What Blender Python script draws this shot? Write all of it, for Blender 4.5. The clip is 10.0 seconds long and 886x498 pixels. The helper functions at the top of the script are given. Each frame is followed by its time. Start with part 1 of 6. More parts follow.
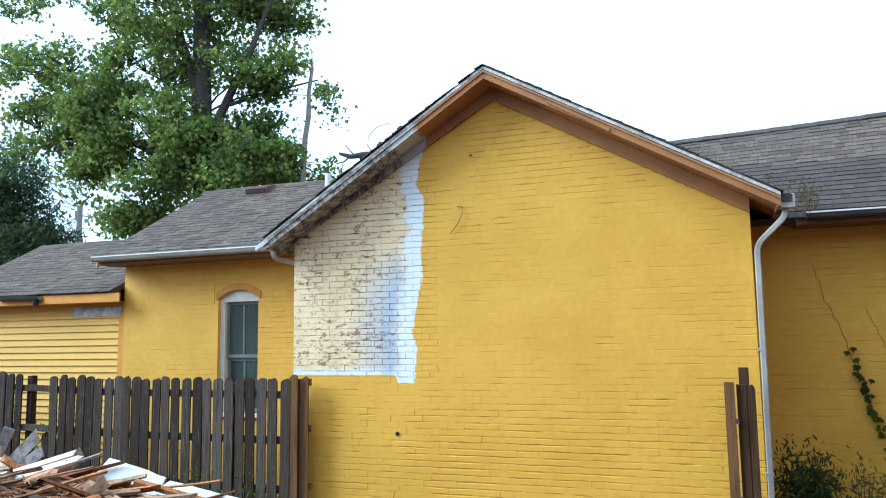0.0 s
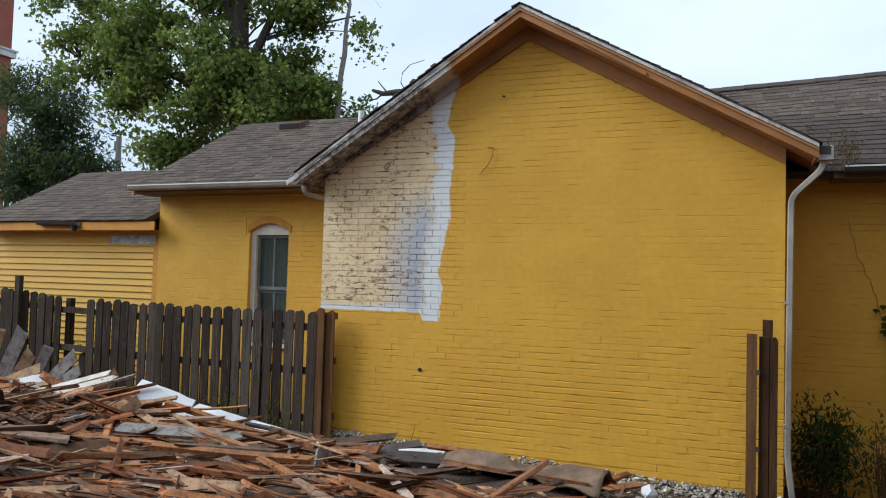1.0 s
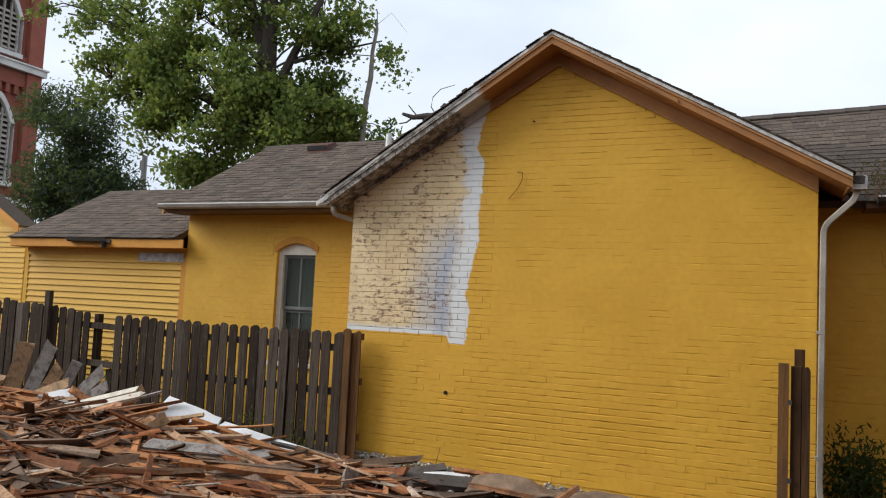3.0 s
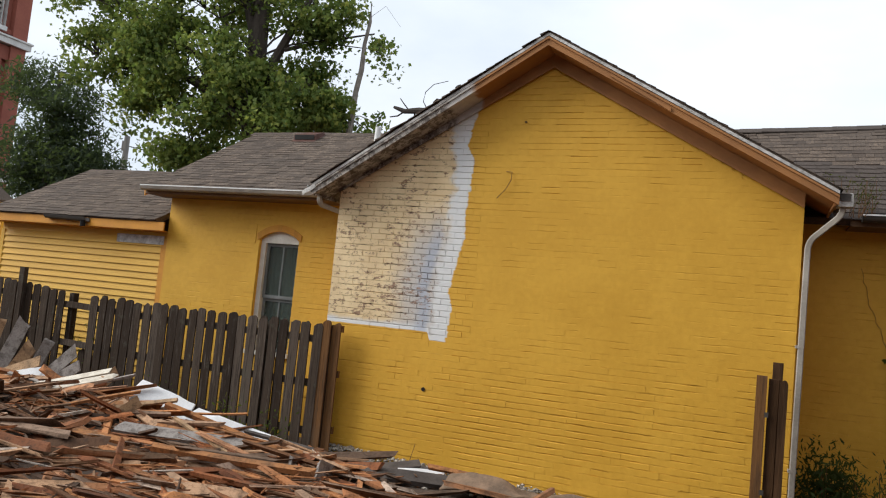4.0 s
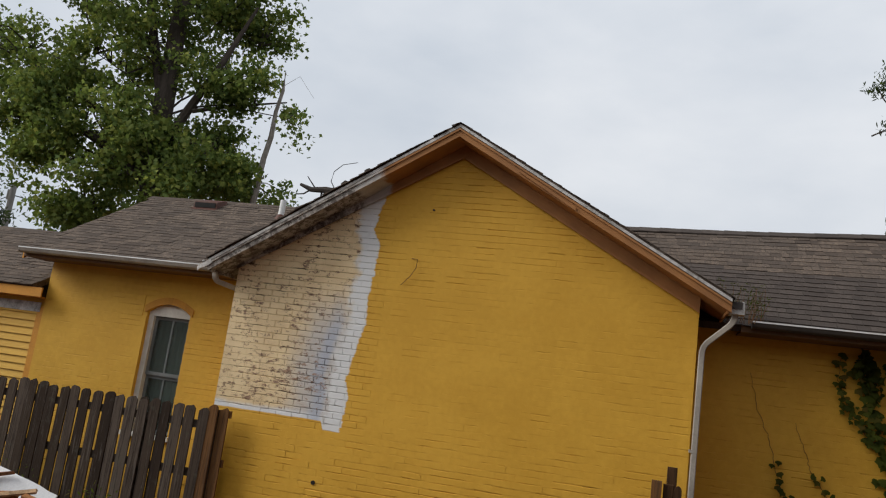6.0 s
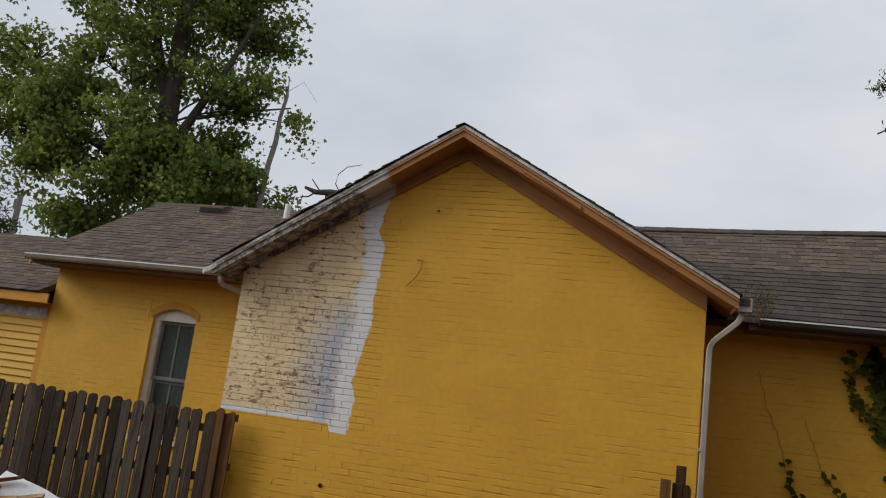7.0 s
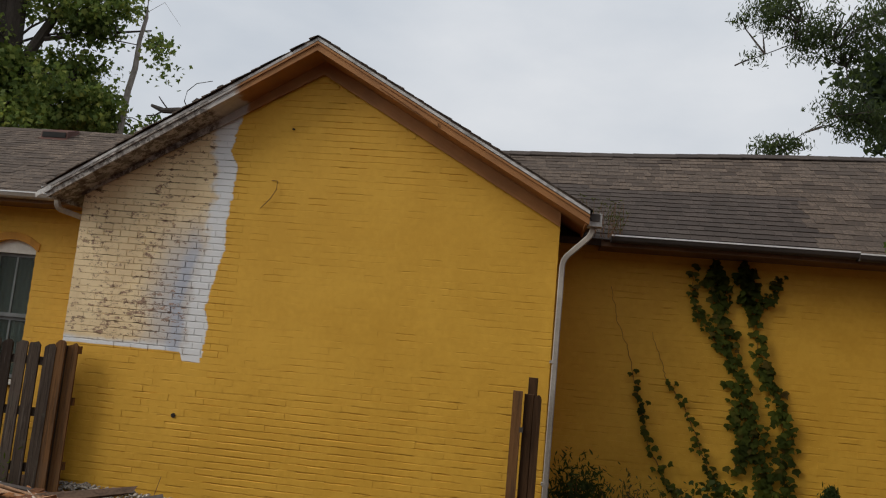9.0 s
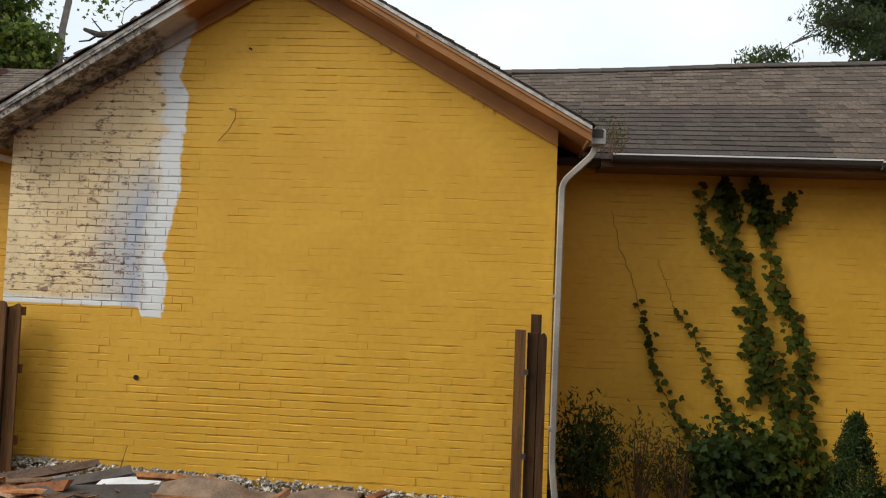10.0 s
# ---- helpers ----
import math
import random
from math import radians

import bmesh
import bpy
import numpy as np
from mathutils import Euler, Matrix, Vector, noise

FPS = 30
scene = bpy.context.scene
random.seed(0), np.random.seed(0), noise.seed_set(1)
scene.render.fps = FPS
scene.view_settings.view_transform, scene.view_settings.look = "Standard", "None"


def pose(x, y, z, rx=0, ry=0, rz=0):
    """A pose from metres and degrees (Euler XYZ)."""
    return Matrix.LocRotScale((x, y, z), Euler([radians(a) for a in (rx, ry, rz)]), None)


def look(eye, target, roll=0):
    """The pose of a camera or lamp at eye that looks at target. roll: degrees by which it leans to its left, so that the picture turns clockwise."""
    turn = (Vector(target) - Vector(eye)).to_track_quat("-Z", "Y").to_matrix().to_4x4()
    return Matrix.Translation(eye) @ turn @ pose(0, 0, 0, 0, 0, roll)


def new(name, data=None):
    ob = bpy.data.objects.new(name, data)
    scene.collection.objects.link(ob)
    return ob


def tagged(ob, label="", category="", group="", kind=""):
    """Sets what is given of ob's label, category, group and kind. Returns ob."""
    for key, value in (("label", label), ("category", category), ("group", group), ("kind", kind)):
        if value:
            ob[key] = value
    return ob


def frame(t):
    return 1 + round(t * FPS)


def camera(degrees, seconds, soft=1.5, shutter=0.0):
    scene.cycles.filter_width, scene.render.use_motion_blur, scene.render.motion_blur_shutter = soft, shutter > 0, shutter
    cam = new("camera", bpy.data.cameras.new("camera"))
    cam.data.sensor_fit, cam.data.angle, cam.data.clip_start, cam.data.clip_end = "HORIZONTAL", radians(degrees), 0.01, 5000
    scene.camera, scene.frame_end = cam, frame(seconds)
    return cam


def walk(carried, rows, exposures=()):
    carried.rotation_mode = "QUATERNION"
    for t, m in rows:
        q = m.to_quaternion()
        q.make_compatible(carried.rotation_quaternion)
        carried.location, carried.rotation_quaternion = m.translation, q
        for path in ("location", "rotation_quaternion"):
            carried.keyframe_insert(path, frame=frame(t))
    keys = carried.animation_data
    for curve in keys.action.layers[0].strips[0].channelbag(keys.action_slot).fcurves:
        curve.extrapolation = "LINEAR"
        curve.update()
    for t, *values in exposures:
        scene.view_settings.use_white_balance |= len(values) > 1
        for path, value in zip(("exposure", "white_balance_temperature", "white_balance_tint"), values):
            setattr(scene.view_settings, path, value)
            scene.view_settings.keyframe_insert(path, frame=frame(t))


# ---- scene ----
cam = camera(60.6, 10.0, soft=1.15)
PATH = [
    (0, (5.218, -8.578, 1.976), (4.534, -6.713, 2.211), -0.9),
    (0.5, (5.265, -8.552, 1.925), (4.538, -6.7, 2.122), 0.8),
    (1, (5.284, -8.576, 1.922), (4.516, -6.732, 2.011), 1.6),
    (1.5, (5.207, -8.63, 1.887), (4.421, -6.793, 1.979), 1.9),
    (2, (5.157, -8.688, 1.869), (4.36, -6.864, 2.066), 2.3),
    (2.5, (5.152, -8.69, 1.873), (4.35, -6.87, 2.081), 2.5),
    (2.7, (5.178, -8.655, 1.907), (4.37, -6.834, 2.079), 2.5),
    (3.8, (5.085, -8.71, 1.868), (4.313, -6.87, 1.994), 4.6),
    (4, (5.081, -8.645, 1.875), (4.323, -6.8, 2.025), 5.6),
    (4.5, (5.071, -8.437, 1.93), (4.382, -6.569, 2.122), 7.6),
    (5, (5.029, -8.404, 2.01), (4.437, -6.509, 2.251), 8.4),
    (5.5, (4.994, -8.505, 2.118), (4.461, -6.604, 2.434), 8.1),
    (6, (5.007, -8.497, 2.132), (4.475, -6.601, 2.485), 7.7),
    (6.2, (5.001, -8.494, 2.081), (4.467, -6.602, 2.449), 7.7),
    (7.3, (5.015, -8.462, 2.068), (4.468, -6.573, 2.435), 7.0),
    (7.5, (4.99, -8.47, 2.053), (4.455, -6.578, 2.422), 6.8),
    (8, (5.022, -8.4, 2.018), (4.54, -6.49, 2.365), 6.4),
    (8.5, (5.119, -8.291, 1.949), (4.743, -6.349, 2.246), 5.9),
    (9, (5.375, -8.171, 1.904), (5.114, -6.204, 2.15), 5.2),
    (9.5, (5.591, -7.751, 1.917), (5.43, -5.768, 2.117), 4.4),
    (9.7, (5.309, -7.748, 1.988), (5.253, -5.755, 2.134), 3.1),
    (9.8, (5.225, -7.653, 1.981), (5.165, -5.657, 2.105), 2.6),
    (10, (5.056, -7.346, 1.875), (4.896, -5.355, 1.971), 2.2),
]

# exposure and white balance along the walk
EXPO = [(0, 1.04, 4850, -2), (0.3, 0.68, 5000, 0), (0.5, 0.40, 5150, 2), (0.8, 0.2, 5520, 4), (1.2, 0.13, 5700, 6), (2.0, 0.30, 5800, 6), (2.5, 0.16, 6050, 8), (4.5, 0.26, 6350, 9),
        (5.2, 0.08, 6400, 9), (6.0, -0.24, 6450, 10), (7.5, -0.38, 6450, 10), (8.5, -0.40, 6500, 10), (9.1, -0.32, 6500, 10), (9.5, -0.12, 6500, 9), (9.75, 0.04, 6500, 8), (10.0, 0.20, 6450, 6)]
walk(cam, [(t, look(e, a, r)) for t, e, a, r in PATH], EXPO)

# ---- world and sun: bright overcast ----
SUN_EL, SUN_AZ = radians(33), radians(247)
world = bpy.data.worlds.new("overcast_sky")
scene.world = world
world.use_nodes = True
wt = world.node_tree
wt.nodes.clear()
w_out = wt.nodes.new("ShaderNodeOutputWorld")
w_bg = wt.nodes.new("ShaderNodeBackground")
w_sky = wt.nodes.new("ShaderNodeTexSky")
w_sky.sky_type = "NISHITA"
w_sky.sun_disc = False
w_sky.sun_elevation, w_sky.sun_rotation = SUN_EL, SUN_AZ
w_sky.dust_density = 3.0
w_tc = wt.nodes.new("ShaderNodeTexCoord")
w_map = wt.nodes.new("ShaderNodeMapping")
w_map.inputs["Scale"].default_value = (1.0, 1.0, 2.2)
w_noise = wt.nodes.new("ShaderNodeTexNoise")
w_noise.inputs["Scale"].default_value = 2.3
w_noise.inputs["Detail"].default_value = 6
w_ramp = wt.nodes.new("ShaderNodeValToRGB")
w_ramp.color_ramp.elements[0].position = 0.32
w_ramp.color_ramp.elements[0].color = (7.5, 8.2, 9.1, 1)
w_ramp.color_ramp.elements[1].position = 0.68
w_ramp.color_ramp.elements[1].color = (10.6, 10.9, 11.3, 1)
w_mix = wt.nodes.new("ShaderNodeMix")
w_mix.data_type = "RGBA"
w_mix.inputs[0].default_value = 0.93
wt.links.new(w_tc.outputs["Generated"], w_map.inputs["Vector"])
wt.links.new(w_map.outputs["Vector"], w_noise.inputs["Vector"])
wt.links.new(w_noise.outputs[0], w_ramp.inputs[0])
wt.links.new(w_sky.outputs[0], w_mix.inputs[6])
wt.links.new(w_ramp.outputs[0], w_mix.inputs[7])
w_sep = wt.nodes.new("ShaderNodeSeparateXYZ")
w_up = wt.nodes.new("ShaderNodeMapRange")
w_up.inputs[1].default_value, w_up.inputs[2].default_value = 0.0, 1.0
w_up.inputs[3].default_value, w_up.inputs[4].default_value = 0.93, 1.14
w_vec = wt.nodes.new("ShaderNodeVectorMath")
w_vec.operation = "SCALE"
wt.links.new(w_tc.outputs["Generated"], w_sep.inputs[0])
wt.links.new(w_sep.outputs[2], w_up.inputs[0])
wt.links.new(w_mix.outputs[2], w_vec.inputs[0])
wt.links.new(w_up.outputs[0], w_vec.inputs["Scale"])
wt.links.new(w_vec.outputs[0], w_bg.inputs["Color"])
w_bg.inputs["Strength"].default_value = 0.093
wt.links.new(w_bg.outputs[0], w_out.inputs[0])

sun = new("sun", bpy.data.lights.new("sun", "SUN"))
sun.data.energy, sun.data.angle, sun.data.color = 2.8, radians(34), (1.0, 0.97, 0.92)
SUN_FROM = Vector((math.sin(SUN_AZ) * math.cos(SUN_EL), math.cos(SUN_AZ) * math.cos(SUN_EL), math.sin(SUN_EL)))
sun.matrix_world = look(SUN_FROM * 50, (0, 0, 0))


# ---- materials ----
class Nodes:
    """A short way to write node trees."""

    def __init__(self, name):
        self.mat = bpy.data.materials.new(name)
        self.mat.use_nodes = True
        self.t = self.mat.node_tree
        self.bsdf = self.t.nodes["Principled BSDF"]
        self.geo = self.t.nodes.new("ShaderNodeNewGeometry")
        self.obj = self.t.nodes.new("ShaderNodeObjectInfo")
        self.pos = self.geo.outputs["Position"]
        self.xyz = self.t.nodes.new("ShaderNodeSeparateXYZ")
        self.t.links.new(self.pos, self.xyz.inputs[0])

    def put(self, socket, value):
        if isinstance(value, bpy.types.NodeSocket):
            self.t.links.new(value, socket)
        elif isinstance(value, tuple) and len(value) == 3 and socket.type == "RGBA":
            socket.default_value = (*value, 1)
        else:
            socket.default_value = value

    def math(self, op, a, b=0.0, clamp=False):
        n = self.t.nodes.new("ShaderNodeMath")
        n.operation, n.use_clamp = op, clamp
        self.put(n.inputs[0], a)
        self.put(n.inputs[1], b)
        return n.outputs[0]

    def scaled(self, s):
        n = self.t.nodes.new("ShaderNodeVectorMath")
        n.operation = "MULTIPLY"
        self.put(n.inputs[0], self.pos)
        n.inputs[1].default_value = s
        return n.outputs[0]

    def noise(self, scale, detail=4.0, rough=0.55, stretch=None):
        n = self.t.nodes.new("ShaderNodeTexNoise")
        self.put(n.inputs["Vector"], self.scaled(stretch) if stretch else self.pos)
        n.inputs["Scale"].default_value = scale
        n.inputs["Detail"].default_value = detail
        n.inputs["Roughness"].default_value = rough
        return n.outputs[0]

    def smooth(self, v, lo, hi):
        n = self.t.nodes.new("ShaderNodeMapRange")
        n.interpolation_type = "SMOOTHSTEP"
        self.put(n.inputs[0], v)
        self.put(n.inputs[1], lo)
        self.put(n.inputs[2], hi)
        return n.outputs[0]

    def mix(self, f, a, b, blend="MIX"):
        n = self.t.nodes.new("ShaderNodeMix")
        n.data_type, n.blend_type = "RGBA", blend
        self.put(n.inputs[0], f)
        self.put(n.inputs[6], a)
        self.put(n.inputs[7], b)
        return n.outputs[2]

    def ramp(self, f, stops):
        n = self.t.nodes.new("ShaderNodeValToRGB")
        e = n.color_ramp.elements
        while len(e) < len(stops):
            e.new(0.5)
        for el, (p, c) in zip(e, stops):
            el.position = p
            el.color = (*c, 1) if isinstance(c, tuple) else (c, c, c, 1)
        self.put(n.inputs[0], f)
        return n.outputs[0]

    def rand(self):
        return self.math("FRACT", self.math("ADD", self.obj.outputs["Random"], self.geo.outputs["Random Per Island"]))

    def done(self, color, rough=0.8, bump=None, strength=0.4, dist=0.004, metal=0.0, spec=0.35):
        self.put(self.bsdf.inputs["Base Color"], color)
        self.put(self.bsdf.inputs["Roughness"], rough)
        self.put(self.bsdf.inputs["Metallic"], metal)
        self.put(self.bsdf.inputs["Specular IOR Level"], spec)
        if bump is not None:
            n = self.t.nodes.new("ShaderNodeBump")
            n.inputs["Strength"].default_value = strength
            n.inputs["Distance"].default_value = dist
            self.put(n.inputs["Height"], bump)
            self.put(self.bsdf.inputs["Normal"], n.outputs[0])
        return self.mat


def plain(name, a, b, rough=0.8, scale=3.0, fine=60.0, strength=0.4, dist=0.004, metal=0.0, stretch=None, rnd=0.0, spec=0.35):
    """Two colours mixed by broad and fine noise, with grain."""
    n = Nodes(name)
    broad, grain = n.noise(scale, 5, 0.6, stretch), n.noise(fine, 3, 0.6, stretch)
    f = n.math("ADD", n.math("MULTIPLY", broad, 0.7), n.math("MULTIPLY", grain, 0.3))
    c = n.mix(n.smooth(f, 0.35, 0.65), a, b)
    if rnd:
        v = n.math("ADD", n.math("MULTIPLY", n.rand(), 2 * rnd), 1 - rnd)
        c = n.mix(1.0, c, n.ramp(n.math("MULTIPLY", v, 0.5), [(0.0, 0.0), (1.0, 2.0)]), "MULTIPLY")
    return n.done(c, rough, grain, strength, dist, metal, spec)


YELLOW, YELLOW_B = (0.70, 0.393, 0.046), (0.62, 0.336, 0.034)


def joints(n, phase):
    """Wavering bed joints under thick paint, open in stretches: 1 in a joint, and how far it is open there."""
    x, z = n.xyz.outputs[0], n.xyz.outputs[2]
    wob = n.math("MULTIPLY", n.math("SUBTRACT", n.noise(5.5, 4, 0.65), 0.5), 0.030)
    f = n.math("FRACT", n.math("DIVIDE", n.math("ADD", n.math("SUBTRACT", z, phase - 7.5), wob), 0.075))
    d = n.math("MULTIPLY", n.math("MINIMUM", f, n.math("SUBTRACT", 1.0, f)), 0.075)
    patchy = n.math("MULTIPLY", n.math("SUBTRACT", n.noise(0.7, 3), 0.5), 0.25)
    run = n.math("ADD", n.math("ADD", n.noise(1.0, 5, 0.72, (4.2, 1, 12)), patchy), n.math("MULTIPLY", n.smooth(z, 2.4, 0.2), 0.05))
    open_ = n.smooth(run, 0.51, 0.69)
    return n.math("MULTIPLY", n.smooth(d, 0.0095, 0.0015), open_)


def yellow_nodes(n):
    broad = n.noise(0.9, 5, 0.6)
    fine = n.noise(14, 4, 0.6)
    f = n.math("ADD", n.math("MULTIPLY", broad, 0.65), n.math("MULTIPLY", fine, 0.35))
    c = n.mix(n.smooth(f, 0.36, 0.64), YELLOW, YELLOW_B)
    r = n.math("ADD", n.math("MULTIPLY", n.rand(), 0.025), 0.988)
    c = n.mix(1.0, c, n.ramp(n.math("MULTIPLY", r, 0.5), [(0, 0.0), (1, 2.0)]), "MULTIPLY")
    chips = n.smooth(n.noise(7, 5, 0.7, (1, 1, 2.6)), 0.735, 0.755)
    return n.mix(n.math("MULTIPLY", chips, 0.7), c, (0.30, 0.17, 0.05))


def yellow_paint(name="yellow_painted_brick"):
    n = Nodes(name)
    h = n.math("ADD", n.math("MULTIPLY", n.noise(45, 4, 0.65), 0.45), n.math("MULTIPLY", n.noise(11, 4, 0.6), 0.6))
    h = n.math("SUBTRACT", h, n.math("MULTIPLY", joints(n, 0.0), 1.15))
    return n.done(yellow_nodes(n), 0.62, h, 0.75, 0.005, spec=0.3)


# outline of the unpainted patch on the gable: height and edge
PATCH = [(1.40, 1.69), (1.54, 1.68), (1.89, 1.715), (2.06, 1.66), (2.48, 1.745), (2.87, 1.81), (3.04, 1.765), (3.32, 1.82), (3.67, 1.83),
         (3.90, 1.715), (4.16, 1.79), (4.44, 1.88), (4.60, 1.92)]


def gable_paint(name, mortar=False):
    """Yellow paint that stops short: old peeling cream and fresh white primer in the corner that is left."""
    n = Nodes(name)
    x, z = n.xyz.outputs[0], n.xyz.outputs[2]
    ragged = n.math("MULTIPLY", n.math("SUBTRACT", n.noise(9, 5, 0.7, (0.5, 1, 1.6)), 0.5), 0.085)
    course = n.math("SNAP", z, 0.075)
    wn = n.t.nodes.new("ShaderNodeTexWhiteNoise")
    wn.noise_dimensions = "1D"
    n.put(wn.inputs["W"], course)
    step = n.math("MULTIPLY", n.math("SUBTRACT", wn.outputs[0], 0.5), 0.028)
    stops = [((h - 1.4) / 3.2, (e - 1.4) / 0.6) for h, e in PATCH]
    edge = n.math("ADD", n.math("MULTIPLY", n.ramp(n.math("DIVIDE", n.math("SUBTRACT", z, 1.4), 3.2), stops), 0.6), 1.4)
    edge = n.math("ADD", n.math("ADD", edge, ragged), step)
    away = n.math("SUBTRACT", edge, x)
    low = n.math("SUBTRACT", 1.545, n.math("MULTIPLY", n.smooth(x, 1.42, 1.47), 0.10))
    over = n.math("SUBTRACT", z, n.math("ADD", low, n.math("MULTIPLY", ragged, 0.3)))
    inside = n.math("MULTIPLY", n.smooth(away, -0.012, 0.012), n.smooth(over, -0.008, 0.008))
    soft = n.math("MULTIPLY", n.math("SUBTRACT", n.noise(4, 5, 0.65), 0.5), 0.5)
    white = n.smooth(n.math("ADD", away, soft), 0.31, 0.15)
    white = n.math("MAXIMUM", white, n.smooth(n.math("ADD", over, n.math("MULTIPLY", soft, 0.2)), 0.10, 0.03))
    lowish = n.smooth(z, 3.25, 2.5)
    blue = n.math("MULTIPLY", n.smooth(n.math("ADD", away, n.math("MULTIPLY", soft, 0.8)), 0.95, 0.45), lowish)
    cream = n.mix(n.smooth(n.noise(2.2, 4), 0.35, 0.65), (0.80, 0.63, 0.37), (0.70, 0.53, 0.30))
    peel_n = n.noise(12.0, 8, 0.78, (0.7, 1, 1.4))
    peel = n.math("MULTIPLY", n.smooth(n.math("ADD", peel_n, n.math("MULTIPLY", n.noise(1.3, 3), 0.3)), 0.695, 0.735), n.smooth(white, 0.9, 0.2))
    bare = n.mix(n.smooth(n.noise(26, 4, 0.7), 0.35, 0.65), (0.085, 0.040, 0.026), (0.40, 0.25, 0.16))
    c = n.mix(n.math("MULTIPLY", blue, 0.8), cream, (0.50, 0.50, 0.51))
    c = n.mix(white, c, (0.74, 0.745, 0.73))
    c = n.mix(n.math("MULTIPLY", n.smooth(away, 0.50, 0.36), n.math("MULTIPLY", n.smooth(away, 0.24, 0.32), n.math("MULTIPLY", lowish, 0.6))), c, (0.38, 0.44, 0.55))
    c = n.mix(n.math("MULTIPLY", peel, 0.93), c, bare)
    if mortar:
        gaps = n.math("MULTIPLY", n.smooth(n.noise(5, 5, 0.7, (0.55, 1, 2)), 0.50, 0.60), n.math("SUBTRACT", 1.0, n.math("MULTIPLY", white, 0.65)))
        c = n.mix(n.math("ADD", n.math("MULTIPLY", gaps, 0.62), 0.04), c, (0.10, 0.068, 0.046))
    bed = joints(n, 0.018)
    c = n.mix(n.math("MULTIPLY", bed, n.math("SUBTRACT", 0.85, n.math("MULTIPLY", white, 0.6))), c, (0.055, 0.040, 0.032))
    c = n.mix(inside, yellow_nodes(n), c)
    h = n.math("ADD", n.math("MULTIPLY", n.noise(40, 4, 0.65), 0.5), n.math("MULTIPLY", n.noise(11, 4, 0.6), 0.6))
    h = n.math("SUBTRACT", h, n.math("MULTIPLY", bed, 1.15))
    return n.done(c, 0.66, h, 0.75, 0.005, spec=0.3)


def trim_paint(name):
    """Orange-brown trim paint; bare weathered wood with old white flakes where the painters stopped."""
    n = Nodes(name)
    x = n.xyz.outputs[0]
    brown = n.mix(n.smooth(n.noise(2.5, 5), 0.35, 0.65), (0.36, 0.160, 0.050), (0.28, 0.125, 0.042))
    grey = n.mix(n.smooth(n.noise(9, 7, 0.72), 0.44, 0.58), (0.42, 0.38, 0.33), (0.15, 0.125, 0.105))
    dark = n.smooth(n.noise(11, 7, 0.75), 0.51, 0.545)
    grey = n.mix(n.math("MULTIPLY", dark, 0.8), grey, (0.06, 0.042, 0.032))
    primer = n.smooth(n.math("ADD", x, n.math("MULTIPLY", n.noise(6, 4), 0.2)), 1.62, 1.70)
    old = n.mix(n.math("MULTIPLY", primer, 0.8), grey, (0.50, 0.47, 0.43))
    side = n.smooth(n.math("ADD", x, n.math("MULTIPLY", n.noise(5, 4), 0.25)), 1.97, 2.06)
    return n.done(n.mix(side, old, brown), 0.7, n.noise(30, 5, 0.65), 0.5, 0.004)


def shingle_mat(name, tones):
    n = Nodes(name)
    r = n.rand()
    c = n.ramp(r, list(zip((0.0, 0.3, 0.65, 1.0), tones)))
    g = n.noise(160, 2, 0.7)
    c = n.mix(n.math("MULTIPLY", n.smooth(n.noise(28, 4, 0.7), 0.42, 0.6), 0.6), c, (0.055, 0.043, 0.035))
    c = n.mix(n.smooth(g, 0.35, 0.7), c, (0.05, 0.042, 0.037))
    c = n.mix(n.math("MULTIPLY", n.smooth(n.noise(0.9, 5, 0.6), 0.4, 0.7), 0.4), c, (0.070, 0.058, 0.050))
    return n.done(c, 0.95, g, 0.7, 0.003, spec=0.2)


def wood_mat(name, stops, stretch=None, rough=0.85):
    """Timber, each piece of its own tone."""
    n = Nodes(name)
    c = n.ramp(n.rand(), stops)
    g = n.noise(9, 6, 0.7, stretch or (3, 3, 0.16))
    c = n.mix(n.math("MULTIPLY", n.smooth(g, 0.45, 0.68), 0.65), c, (0.045, 0.032, 0.024))
    stain = n.noise(2.1, 4)
    c = n.mix(n.math("MULTIPLY", n.smooth(stain, 0.5, 0.72), 0.4), c, (0.10, 0.075, 0.055))
    fine = n.noise(38, 4, 0.7, stretch or (1.5, 1.5, 0.08))
    c = n.mix(n.math("MULTIPLY", n.smooth(fine, 0.48, 0.66), 0.5), c, n.mix(1.0, c, (0.42, 0.36, 0.32), "MULTIPLY"))
    return n.done(c, rough, n.math("ADD", g, fine), 0.8, 0.006, spec=0.12)


def fence_mat(name, stops):
    """Old pickets: each of its own tone, with dark grain, pale bleached streaks and blotches of lichen."""
    n = Nodes(name)
    c = n.ramp(n.rand(), stops)
    g = n.noise(16, 6, 0.72, (3, 3, 0.13))
    c = n.mix(n.math("MULTIPLY", n.smooth(g, 0.48, 0.62), 0.7), c, (0.024, 0.017, 0.013))
    pale = n.noise(11, 5, 0.7, (4, 4, 0.22))
    c = n.mix(n.math("MULTIPLY", n.smooth(pale, 0.54, 0.68), 0.48), c, (0.17, 0.145, 0.12))
    blotch = n.noise(4.5, 5, 0.65)
    c = n.mix(n.math("MULTIPLY", n.smooth(blotch, 0.56, 0.70), 0.5), c, (0.085, 0.082, 0.062))
    return n.done(c, 0.9, n.math("ADD", g, pale), 0.9, 0.006, spec=0.12)


